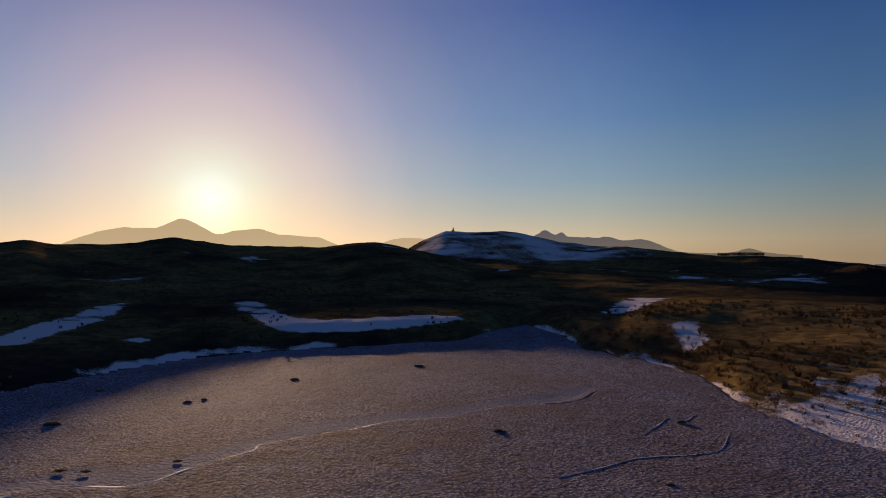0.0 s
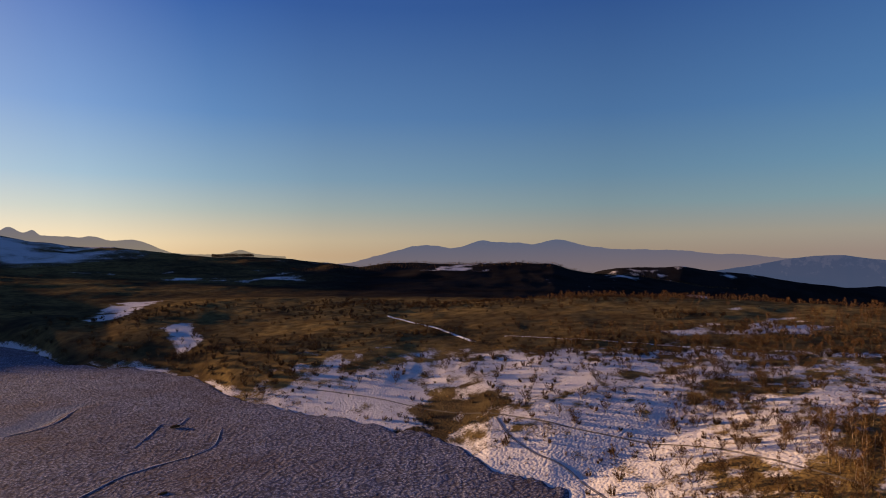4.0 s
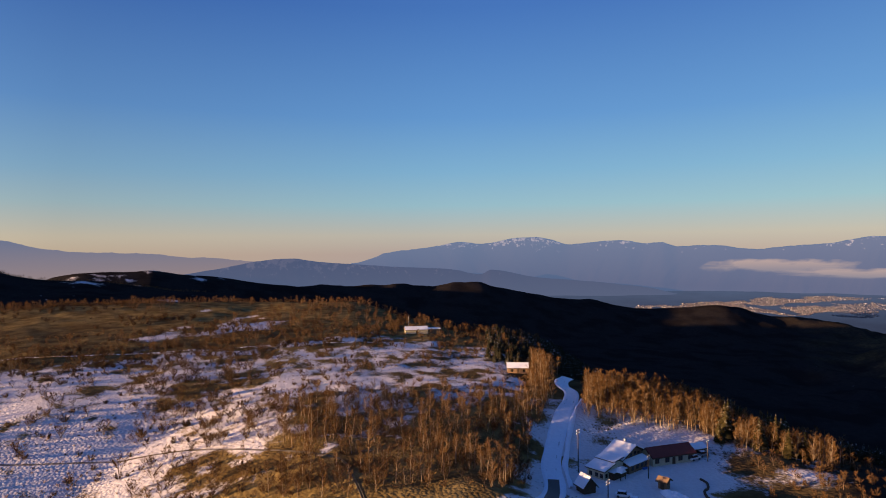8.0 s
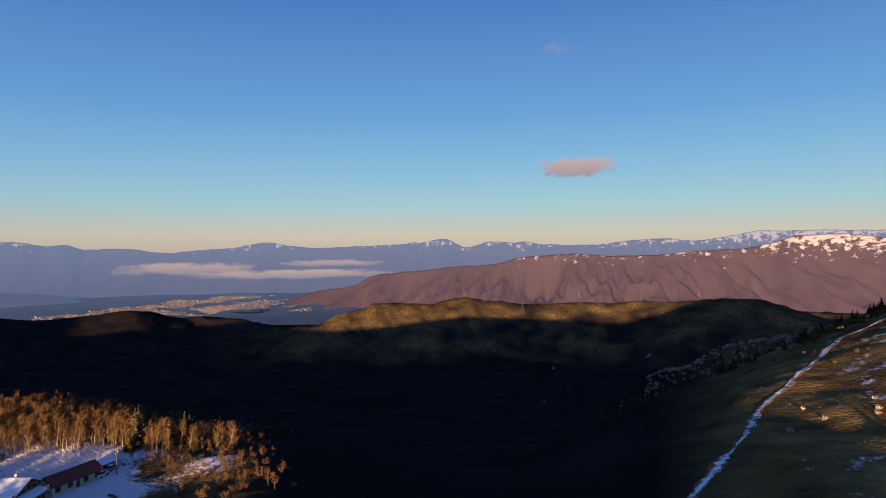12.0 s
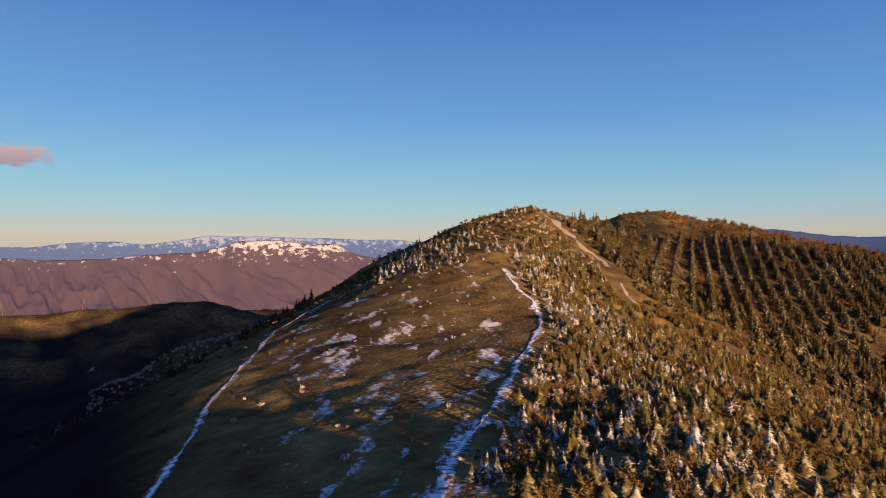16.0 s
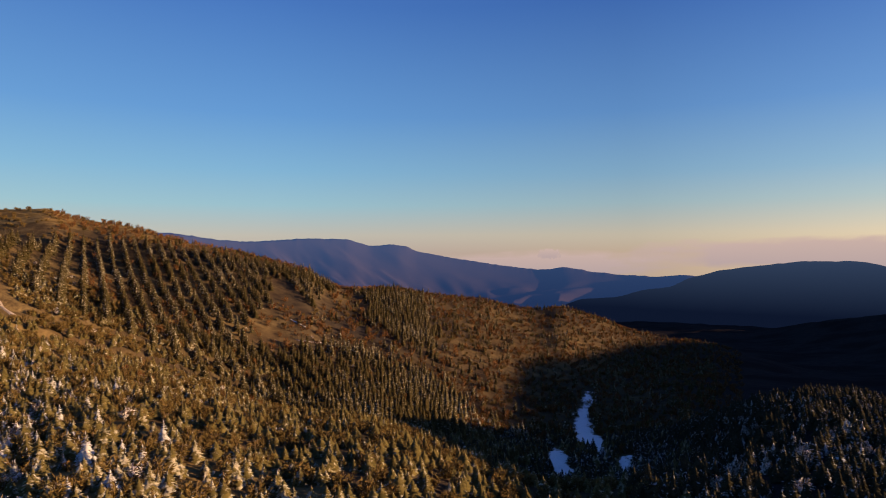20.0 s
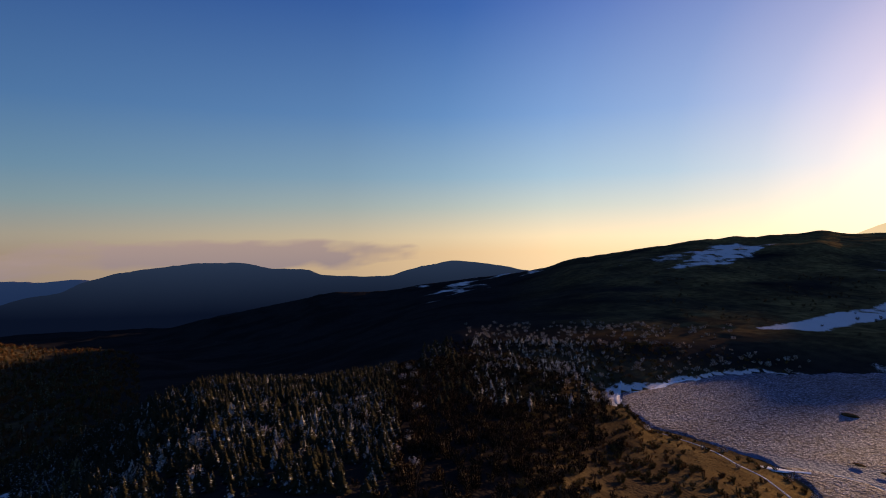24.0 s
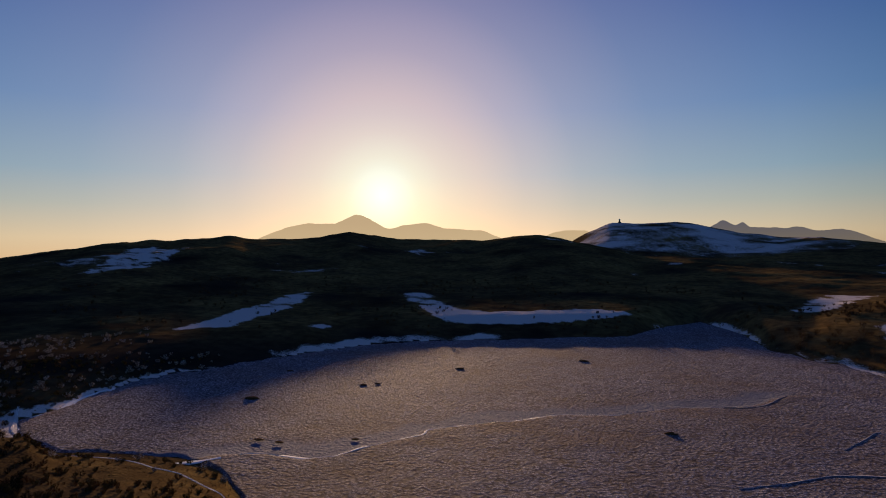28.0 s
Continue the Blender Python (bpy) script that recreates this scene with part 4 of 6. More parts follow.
kind("golden_scrub", [bush(200 + k, 3.2, 11, 44, 0.62, 0.026) for k in range(5)], DARK_BARK, GOLD_SCRUB, "rounded golden-brown scrub bush on the slope", "shrub", "scrub on the slope")
kind("rust_scrub", [bush(220 + k, 3.0, 8, 22, 0.6, 0.034) for k in range(4)], DARK_BARK, RUST_SCRUB, "rust-brown leafless scrub on the hillside", "shrub", "scrub on the hillside")
kind("shade_scrub", [bush(240 + k, 3.2, 8, 22, 0.6, 0.036) for k in range(4)], DARK_BARK, SHADE_SCRUB, "dark leafless brush in a shaded wood", "shrub", "brush of the dome wood")
kind("shade_conifer", [conifer(140 + k, 4.6 + 0.5 * k, 9, 7, 0.36) for k in range(4)], DARK_BARK, SHADE_NEEDLES, "dark fir with frosted tips in a shaded wood", "tree", "firs of the dome wood")


def tuft(seed):
    rng = random.Random(seed)
    blades = []
    for k in range(9):
        t = rng.uniform(0, 6.28)
        d = Vector((math.cos(t) * 0.6, math.sin(t) * 0.6, 1))
        blades.append(twig(rng, Vector((math.cos(t) * 0.12, math.sin(t) * 0.12, -0.05)), d, rng.uniform(0.4, 0.75), 0.09))
    return {"trunk": join(blades[:2]), "crown": join(blades[2:])}


kind("grass_tuft", [tuft(160 + k) for k in range(6)], STRAW, STRAW, "tuft of dry yellow grass", "grass", "grass tufts")


def tri_mesh(name, vs, fs, material):
    me = bpy.data.meshes.new(name)
    me.vertices.add(len(vs))
    me.vertices.foreach_set("co", np.asarray(vs, np.float32).ravel())
    me.loops.add(len(fs) * 3)
    me.loops.foreach_set("vertex_index", np.asarray(fs, np.int32).ravel())
    me.polygons.add(len(fs))
    me.polygons.foreach_set("loop_start", np.arange(len(fs), dtype=np.int32) * 3)
    me.update(calc_edges=True)
    for m in (material if isinstance(material, tuple) else (material,)):
        me.materials.append(m)
    return me


PATTERN = {}


def plant(name, x, y, z, size, turn):
    """One tree or shrub with its own trunk and crown, rooted in the ground."""
    forms, bark, leaf, label, category, group = KINDS[name]
    which = random.randrange(len(forms))
    if (name, which) in PATTERN:
        made = copy_thing(PATTERN[name, which], pose(x, y, z - 0.1, rz=turn))
        made.scale = (size, size, size)
        return made
    ob = new(name)
    ob.empty_display_size = 0.5
    stem, top = ("stem", "crown") if "shrub" in name or "scrub" in name else ("trunk", "crown")
    for part_name, key, material in ((stem, "trunk", bark), (top, "crown", leaf)):
        vs, fs = forms[which][key]
        child = new(part_name, tri_mesh(part_name, vs, fs, material))
        child.parent = ob
        if key == "crown":
            child["kind"] = "stuff"
    ob.matrix_world = pose(x, y, z - 0.1, rz=turn) @ Matrix.Scale(size, 4)
    tagged(ob, label, category, group)
    PATTERN[name, which] = ob
    return ob


def thicket(name, kinds, spots, label, category):
    """Uncountable growth: many plants in one mesh. spots: x, y, size, turn, kind index."""
    vs_all, fs_all, mi_all, n = [], [], [], 0
    spots = np.asarray(spots, float)
    if not len(spots):
        return
    z = height(spots[:, 0], spots[:, 1]) - 0.1
    mats = []
    for k, kd in enumerate(kinds):
        forms, bark, leaf = KINDS[kd][:3]
        mats += [bark, leaf]
        for w, form in enumerate(forms):
            sel = np.where((spots[:, 4] == k) & (np.arange(len(spots)) % len(forms) == w))[0]
            if not len(sel):
                continue
            for slot, key in enumerate(("trunk", "crown")):
                vs, fs = form[key]
                c, s = np.cos(spots[sel, 3]), np.sin(spots[sel, 3])
                size = spots[sel, 2]
                x = (vs[None, :, 0] * c[:, None] - vs[None, :, 1] * s[:, None]) * size[:, None] + spots[sel, 0][:, None]
                y = (vs[None, :, 0] * s[:, None] + vs[None, :, 1] * c[:, None]) * size[:, None] + spots[sel, 1][:, None]
                h = vs[None, :, 2] * size[:, None] + z[sel][:, None]
                vs_all.append(np.stack([x, y, h], -1).reshape(-1, 3))
                off = n + np.arange(len(sel))[:, None, None] * len(vs)
                fs_all.append((fs[None] + off).reshape(-1, 3))
                mi_all.append(np.full(len(sel) * len(fs), 2 * k + slot, np.int32))
                n += len(sel) * len(vs)
    me = tri_mesh(name, np.vstack(vs_all), np.vstack(fs_all), tuple(mats))
    me.polygons.foreach_set("material_index", np.concatenate(mi_all))
    tagged(new(name, me), label, category, kind="stuff")


RNG = np.random.default_rng(7)


def polar_spots(count, az0, az1, r0, r1, density=None):
    """Random plan points in a sector, kept where density(x, y, r, az) beats a dice throw."""
    az = RNG.uniform(az0, az1, count)
    r = np.sqrt(RNG.uniform(r0 * r0, r1 * r1, count))
    x, y = r * np.sin(np.radians(az)), r * np.cos(np.radians(az))
    if density is not None:
        keep = RNG.uniform(0, 1, count) < density(x, y, r, az)
        x, y = x[keep], y[keep]
    dry = (marsh_depth((bearing(x, y) + 180) % 360 - 180, np.hypot(x, y)) < -3) & clear(x, y)
    return np.stack([x[dry], y[dry]], 1)


ROAD = [(130, -22), (153, -30), (171, -32.5), (191, -38), (204, -43), (220, -49), (236, -52.5), (250, -52), (275, -60)]
TRAIL = [(-4, -40), (-11, -66), (-16, -80), (-22, -91), (-29, -106), (-36, -121), (-41, -134), (-47, -146), (-53, -157), (-62, -181), (-66, -201), (-66, -218), (-69, -246)]
SCREE = [(-136, -385), (-136, -361), (-133, -321), (-133, -295), (-133, -280), (-124, -252), (-122, -236)]
LEFT_ROAD = [(24.6, -62), (26.3, -89), (26.3, -115), (27.6, -141), (26.8, -160), (24.9, -197), (22.3, -238), (14, -264), (2, -297)]
PATH_A = [(166, 261), (178, 219), (184, 173), (189, 126), (195, 89), (184, 56), (172, 36), (163, 24), (155, 21), (136, 15)]
PATH_B = [(183, 157), (174, 143), (168, 127), (165, 110), (150, 86)]
MARSH_PATH = [(-252, 214), (-233, 195), (-223, 188), (-207, 178), (-191, 171), (-181, 168), (-169, 169), (-158, 170), (-148, 167), (-138, 162), (-127, 159), (-112, 151), (-96, 142), (-84, 134)]
YARD = [(130, -34), (155, -36), (190, -44), (194, -84), (160, -84), (126, -72)]


# stands of planted spruce, as outlines on the plan
STANDS = [
    [(-160, -395), (-267, -463), (-345, -426), (-413, -393), (-408, -361), (-326, -304), (-259, -264), (-180, -225), (-152, -242), (-140, -310)],
    [(-175, -228), (-268, -270), (-256, -240), (-329, -251), (-345, -202), (-328, -156), (-240, -120), (-190, -150)],
    [(-481, -350), (-552, -326), (-494, -271), (-379, -205), (-375, -238), (-423, -299)],
    [(-413, -393), (-470, -372), (-420, -330), (-360, -290), (-345, -292), (-380, -340)],
]
CLEARINGS = [
    [(-370, -362), (-388, -343), (-343, -285), (-328, -282)],
    [(-275, -284), (-303, -269), (-311, -250), (-286, -250), (-260, -262)],
]


def away(x, y, line):
    """Distance in plan from points to a line of points."""
    best = np.full(np.shape(x), 1e9)
    for (x0, y0), (x1, y1) in zip(line, line[1:]):
        d2 = (x1 - x0) ** 2 + (y1 - y0) ** 2
        u = np.clip(((x - x0) * (x1 - x0) + (y - y0) * (y1 - y0)) / d2, 0, 1)
        best = np.minimum(best, np.hypot(x - x0 - u * (x1 - x0), y - y0 - u * (y1 - y0)))
    return best


def west_of_trail(x, y):
    """Distance in plan from the trail, negative on its open eastern side."""
    best, sign = np.full(np.shape(x), 1e9), np.ones(np.shape(x))
    line = TRAIL + [(-100, -330), (-136, -408)]
    for (x0, y0), (x1, y1) in zip(line, line[1:]):
        dx, dy = x1 - x0, y1 - y0
        u = np.clip(((x - x0) * dx + (y - y0) * dy) / (dx * dx + dy * dy), 0, 1)
        d = np.hypot(x - x0 - u * dx, y - y0 - u * dy)
        near = d < best
        best = np.where(near, d, best)
        sign = np.where(near, np.sign((x - x0) * dy - (y - y0) * dx), sign)
    return best * sign


def clear(x, y):
    ok = (away(x, y, ROAD) > 6) & ~inside(YARD, x, y)
    for line, gap in ((TRAIL, 2.5), (LEFT_ROAD, 4), (PATH_A, 1.6), (PATH_B, 1.6), (MARSH_PATH, 1.8), (SCREE, 7)):
        ok &= away(x, y, line) > gap
    for outline in SNOW_FIELDS[4:7]:
        ok &= ~inside(outline, x, y)
    return ok & (np.hypot(x - 263, y + 36) > 9) & (np.hypot(x - 366, y - 10) > 11) & (np.hypot(x, y) > 58)


def grow(name, pts, lo, hi):
    for (x, y), z in zip(pts, height(pts[:, 0], pts[:, 1])):
        plant(name, x, y, z, RNG.uniform(lo, hi), RNG.uniform(0, 360))


def loose(pts, lo, hi, k=0):
    return [(x, y, RNG.uniform(lo, hi), RNG.uniform(0, 6.28), k) for x, y in pts]


def plant_all():
    wave = lambda x, y, size, seed: 0.5 + 0.5 * fbm(x, y, size, 3, seed)
    # birches in the row behind the mountain lodge and beside the road
    row = polar_spots(620, 103.4, 116, 208, 244)
    grow("birch_tree", row[:115], 0.65, 1.05)
    grow("birch_tree", polar_spots(240, 98.9, 102, 205, 290)[:55], 0.6, 1.05)
    grow("spruce_tree", polar_spots(60, 114, 122, 200, 232)[:26], 0.7, 1.25)
    grow("shrub", polar_spots(200, 113, 126, 140, 230)[:36], 0.6, 1.5)
    thicket("roadside_brush", ["birch_tree", "shrub", "larch_tree", "shade_conifer"],
            loose(row[115:], 0.6, 1.0, 0) + loose(polar_spots(300, 116, 126, 200, 240, lambda x, y, r, a: step(126, 117, a)), 0.4, 0.9, 0)
            + loose(polar_spots(700, 110, 132, 135, 245, lambda x, y, r, a: (0.4 + 0.6 * wave(x, y, 20, 47)) * step(132, 118, a)), 0.3, 0.8, 1)
            + loose(polar_spots(400, 111, 130, 135, 230, lambda x, y, r, a: wave(x, y, 25, 48) * step(130, 117, a)), 0.25, 0.6, 2)
            + loose(polar_spots(1600, 95, 112, 280, 430, lambda x, y, r, a: 0.7 + 0 * r), 0.6, 1.1, 3)
            + loose(polar_spots(1200, 112, 128, 236, 330, lambda x, y, r, a: 0.7 + 0 * r), 0.6, 1.1, 3),
            "brown birches, larches and brush on the bank below the road", "brush")
    # trees and shrubs in the snow
    grow("field_tree", polar_spots(420, 28, 92, 150, 330, lambda x, y, r, a: 0.12 + 0.9 * wave(x, y, 45, 51) ** 2)[:150], 0.65, 1.2)
    grow("birch_tree", polar_spots(420, 70, 102, 145, 228, lambda x, y, r, a: (0.25 + wave(x, y, 40, 52) ** 2) * step(68, 80, a) * (1 - (a > 95.5) * (a < 98.9) * (r > 222)))[:115], 0.4, 0.85)
    grow("shrub", polar_spots(700, 28, 101, 145, 340, lambda x, y, r, a: 0.1 + wave(x, y, 30, 53) ** 2)[:260], 0.6, 1.5)
    thicket("heath_scrub", ["shrub", "field_tree", "larch_tree", "birch_tree"],
            loose(polar_spots(7500, 26, 102, 140, 420, lambda x, y, r, a: 0.04 + 0.6 * wave(x, y, 26, 54) ** 3 + 0.22 * step(68, 82, a) * step(270, 215, r)), 0.35, 1.1, 0)
            + loose(polar_spots(1500, 64, 102, 140, 330, lambda x, y, r, a: (wave(x, y, 50, 55) ** 2 + 0.3 * step(72, 86, a)) * (1 - 0.9 * step(76, 84, a) * step(212, 232, r))), 0.4, 1.0, 1)
            + loose(polar_spots(420, 76, 102, 140, 222, lambda x, y, r, a: 0.2 + wave(x, y, 30, 49)), 0.35, 0.75, 3)
            + loose(polar_spots(1700, 54, 100, 330, 640, lambda x, y, r, a: 0.9 * step(0.5, 0.7, wave(x, y, 80, 56)) + step(520, 590, r) + step(86, 92, a) * 0.8), 0.35, 0.85, 2)
            + loose(polar_spots(5200, 12, 96, 320, 660, lambda x, y, r, a: 0.04 + wave(x, y, 60, 57) ** 3 * 2.0), 0.6, 1.8, 0),
            "brown scrub and larches scattered over the dry plateau", "scrub")
    thicket("grass_tufts", ["grass_tuft"],
            loose(polar_spots(16000, 18, 104, 140, 430, lambda x, y, r, a: 0.15 + 0.85 * wave(x, y, 22, 44)), 0.5, 1.5)
            + loose(polar_spots(34000, 164, 204, 62, 300, lambda x, y, r, a: (0.35 + 0.65 * wave(x, y, 12, 45)) * (0.05 + 0.95 * step(-60, -22, west_of_trail(x, y)))), 0.2, 0.5) + loose(polar_spots(9000, -58, -33, 100, 330, lambda x, y, r, a: (0.3 + 0.7 * wave(x, y, 12, 40)) * step(90, 20, -marsh_depth(a, r))), 0.4, 0.9), "tufts of dry yellow grass over heath, shore and ridge", "grass")
    thicket("shore_woods", ["field_tree", "shrub"],
            loose(polar_spots(800, 8, 34, 330, 620, lambda x, y, r, a: step(130, 20, -marsh_depth(a, r)) * wave(x, y, 40, 58) * 1.2), 0.6, 1.3, 0)
            + loose(polar_spots(2200, -48, 12, 500, 900, lambda x, y, r, a: wave(x, y, 60, 59) ** 2 * 0.9), 0.6, 1.6, 1),
            "bare dark trees along the far shore of the marsh", "trees")
    # ridge trail: frosted spruces and rimed shrubs, thick on the west side, scattered on the east
    def beside(x, y, r, a):
        d = west_of_trail(x, y)
        return step(2, 4, d) * step(50, 10, d) * 0.9
    west = west_of_trail
    edge = polar_spots(2400, 186, 240, 66, 270, beside)
    grow("frosted_spruce", edge[:170], 0.3, 0.75)
    grow("rimed_shrub", edge[170:300], 0.45, 1.0)
    grow("young_spruce", polar_spots(900, 194, 240, 62, 140, lambda x, y, r, a: step(10, 30, west(x, y)) * 0.6)[:150], 0.45, 0.85)
    grow("rimed_shrub", polar_spots(300, 166, 200, 80, 270, lambda x, y, r, a: step(-3, -8, west(x, y)) * step(-75, -40, west(x, y)) * 0.4)[:46], 0.18, 0.42)
    grow("golden_scrub", polar_spots(500, 168, 200, 180, 300, lambda x, y, r, a: step(-6, -14, west(x, y)) * 0.4)[:40], 0.2, 0.45)
    thicket("slope_thicket", ["young_spruce", "golden_scrub", "rimed_shrub", "frosted_spruce", "rust_scrub"],
            loose(polar_spots(8200, 186, 264, 62, 340, lambda x, y, r, a: step(3, 12, west(x, y)) * (0.35 + 0.6 * wave(x, y, 30, 60))), 0.4, 0.92, 0)
            + loose(polar_spots(6500, 186, 264, 62, 360, lambda x, y, r, a: step(3, 10, west(x, y)) * (0.9 - 0.4 * wave(x, y, 30, 60))), 0.45, 1.05, 1)
            + loose(polar_spots(1800, 188, 240, 62, 400, lambda x, y, r, a: step(3, 6, west(x, y)) * (0.35 * wave(x, y, 50, 62) ** 2 + 0.7 * step(44, 8, west(x, y)))), 0.4, 0.85, 2)
            + loose(polar_spots(700, 188, 225, 62, 260, lambda x, y, r, a: step(3, 6, west(x, y)) * step(60, 12, west(x, y)) * wave(x, y, 16, 46)), 0.35, 0.8, 3)
            + loose(polar_spots(2600, 172, 206, 262, 440, lambda x, y, r, a: (0.2 + 0.8 * step(280, 350, r)) * (0.3 + wave(x, y, 50, 63))), 0.3, 0.75, 1)
            + loose(polar_spots(1300, 174, 204, 270, 440, lambda x, y, r, a: step(270, 360, r) * wave(x, y, 40, 63)), 0.3, 0.7, 2)
            + loose(polar_spots(700, 198, 228, 560, 720, lambda x, y, r, a: 0.7 + 0 * r), 0.3, 0.6, 1)
            + loose(polar_spots(900, 184, 206, 270, 430, lambda x, y, r, a: wave(x, y, 50, 64)), 0.4, 0.85, 3)
            + loose(polar_spots(3200, 212, 268, 200, 420, lambda x, y, r, a: step(20, 60, west(x, y)) * wave(x, y, 40, 61)), 0.4, 0.9, 4),
            "dense young spruce, golden scrub and rimed bushes on the ridge slope", "thicket")
    # plantation rows run down the slope
    spots = []
    for k in range(-18, 84):
        for j in range(-30, 72):
            u, v = k * 8.6 + RNG.uniform(-0.5, 0.5), 250 + j * 4.7 + RNG.uniform(-0.9, 0.9)
            b = radians(212)
            spots.append((v * math.sin(b) + u * math.cos(b), v * math.cos(b) - u * math.sin(b)))
    spots = np.array(spots)
    x, y = spots.T
    r = np.hypot(x, y)
    wob = 7 * fbm(x, y, 30, 2, 65)
    keep = np.zeros(len(r), bool)
    for outline in STANDS:
        keep |= inside(outline, x + wob, y - wob)
    for outline in CLEARINGS:
        keep &= ~inside(outline, x + wob, y)
    keep &= RNG.uniform(0, 1, len(r)) < 0.94
    spots, r = spots[keep], r[keep]
    order = np.argsort(r)
    grow("spruce_tree", spots[order[:200]], 0.7, 1.05)

    def off_stand(x, y, r, a):
        hit = np.zeros(np.shape(x), bool)
        for outline in STANDS + CLEARINGS:
            hit |= inside(outline, x, y)
        return np.where(hit, 0.12, 0.85)
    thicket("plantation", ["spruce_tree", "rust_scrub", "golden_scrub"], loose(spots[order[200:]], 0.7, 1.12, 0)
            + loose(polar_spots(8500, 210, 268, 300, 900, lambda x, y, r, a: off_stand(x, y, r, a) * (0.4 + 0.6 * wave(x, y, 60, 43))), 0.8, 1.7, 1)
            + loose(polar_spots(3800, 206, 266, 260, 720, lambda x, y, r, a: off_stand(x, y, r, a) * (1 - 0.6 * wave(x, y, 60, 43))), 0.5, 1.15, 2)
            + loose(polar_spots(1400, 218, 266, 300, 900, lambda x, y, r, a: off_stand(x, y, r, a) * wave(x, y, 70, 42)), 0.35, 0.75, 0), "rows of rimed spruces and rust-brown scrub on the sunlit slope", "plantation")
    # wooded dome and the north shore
    thicket("dome_woods", ["shade_conifer", "frosted_spruce", "rimed_shrub", "shade_scrub", "spruce_tree"],
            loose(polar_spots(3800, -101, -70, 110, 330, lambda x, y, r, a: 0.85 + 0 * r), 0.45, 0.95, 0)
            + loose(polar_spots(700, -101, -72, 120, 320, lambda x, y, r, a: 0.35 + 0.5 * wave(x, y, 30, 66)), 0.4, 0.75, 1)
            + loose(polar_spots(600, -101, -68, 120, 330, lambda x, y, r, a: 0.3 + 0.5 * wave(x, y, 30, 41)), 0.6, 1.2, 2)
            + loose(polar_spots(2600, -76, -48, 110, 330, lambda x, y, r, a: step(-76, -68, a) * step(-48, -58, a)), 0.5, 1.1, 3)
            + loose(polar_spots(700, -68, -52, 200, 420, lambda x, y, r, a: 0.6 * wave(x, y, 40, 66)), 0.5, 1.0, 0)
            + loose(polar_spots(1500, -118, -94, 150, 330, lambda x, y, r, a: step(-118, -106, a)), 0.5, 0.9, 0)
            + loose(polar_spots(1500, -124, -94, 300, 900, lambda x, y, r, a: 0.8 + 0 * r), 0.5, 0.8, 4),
            "mixed wood tipped with frost on a dome, its shade put into the colours", "wood")
    grow("rimed_shrub", polar_spots(900, -60, -33, 110, 430, lambda x, y, r, a: step(60, 8, -marsh_depth(a, r)) * 0.4 + 0.2 * step(280, 330, r))[:160], 0.5, 1.2)
    thicket("shore_scrub", ["rimed_shrub", "shade_scrub", "golden_scrub", "frosted_spruce", "rust_scrub"],
            loose(polar_spots(1500, -64, -40, 260, 520, lambda x, y, r, a: 0.6 * wave(x, y, 30, 67)), 0.4, 1.1, 0)
            + loose(polar_spots(2600, -66, -44, 100, 420, lambda x, y, r, a: step(-44, -56, a) * 0.15 + step(-44, -54, a) * 0.75 * wave(x, y, 30, 68) * step(15, 80, -marsh_depth(a, r))), 0.3, 0.8, 1)
            + loose(polar_spots(2000, -54, -33, 100, 420, lambda x, y, r, a: 0.1 + 0.7 * wave(x, y, 30, 68) * step(10, 70, -marsh_depth(a, r))), 0.25, 0.65, 4)
            + loose(polar_spots(3600, -60, -33, 100, 420, lambda x, y, r, a: 0.1 + 0.8 * wave(x, y, 25, 70) ** 2), 0.25, 0.7, 2)
            + loose(polar_spots(900, -63, -52, 200, 420, lambda x, y, r, a: 0.6 * wave(x, y, 25, 69)), 0.4, 0.9, 3),
            "shade-coloured brush and rimed bushes along the north shore of the marsh", "scrub")
    thicket("side_spur_woods", ["rimed_shrub", "shade_conifer"],
            loose(polar_spots(1500, 160, 177, 560, 860, lambda x, y, r, a: 0.8 + 0 * r), 0.9, 1.8, 0)
            + loose(polar_spots(500, 156, 178, 300, 760, lambda x, y, r, a: 0.6 + 0 * r), 0.9, 1.6, 1),
            "frosted bare woods on a shaded side spur", "wood")
    # far woods along the ridges
    thicket("far_woods", ["larch_tree"],
            loose(polar_spots(1500, 30, 70, 1380, 1560), 0.4, 0.75, 0) + loose(polar_spots(350, 24, 27.5, 1880, 1930), 0.8, 1.3, 0),
            "bare woods along the distant ridge crests", "wood")


plant_all()


# ---- roads, paths and the marsh's channels ----
def spline(points, gap):
    """Even steps along a smooth line through plan points."""
    pts = [Vector((*p, 0)) for p in points]
    pts = [2 * pts[0] - pts[1]] + pts + [2 * pts[-1] - pts[-2]]
    out = []
    for k in range(1, len(pts) - 2):
        a, b, c, d = pts[k - 1:k + 3]
        n = max(2, int((c - b).length / gap))
        for i in range(n):
            u = i / n
            out.append(0.5 * (2 * b + (c - a) * u + (2 * a - 5 * b + 4 * c - d) * u * u + (3 * b - a - 3 * c + d) * u ** 3))
    out.append(pts[-2])
    return np.array([(p.x, p.y) for p in out])


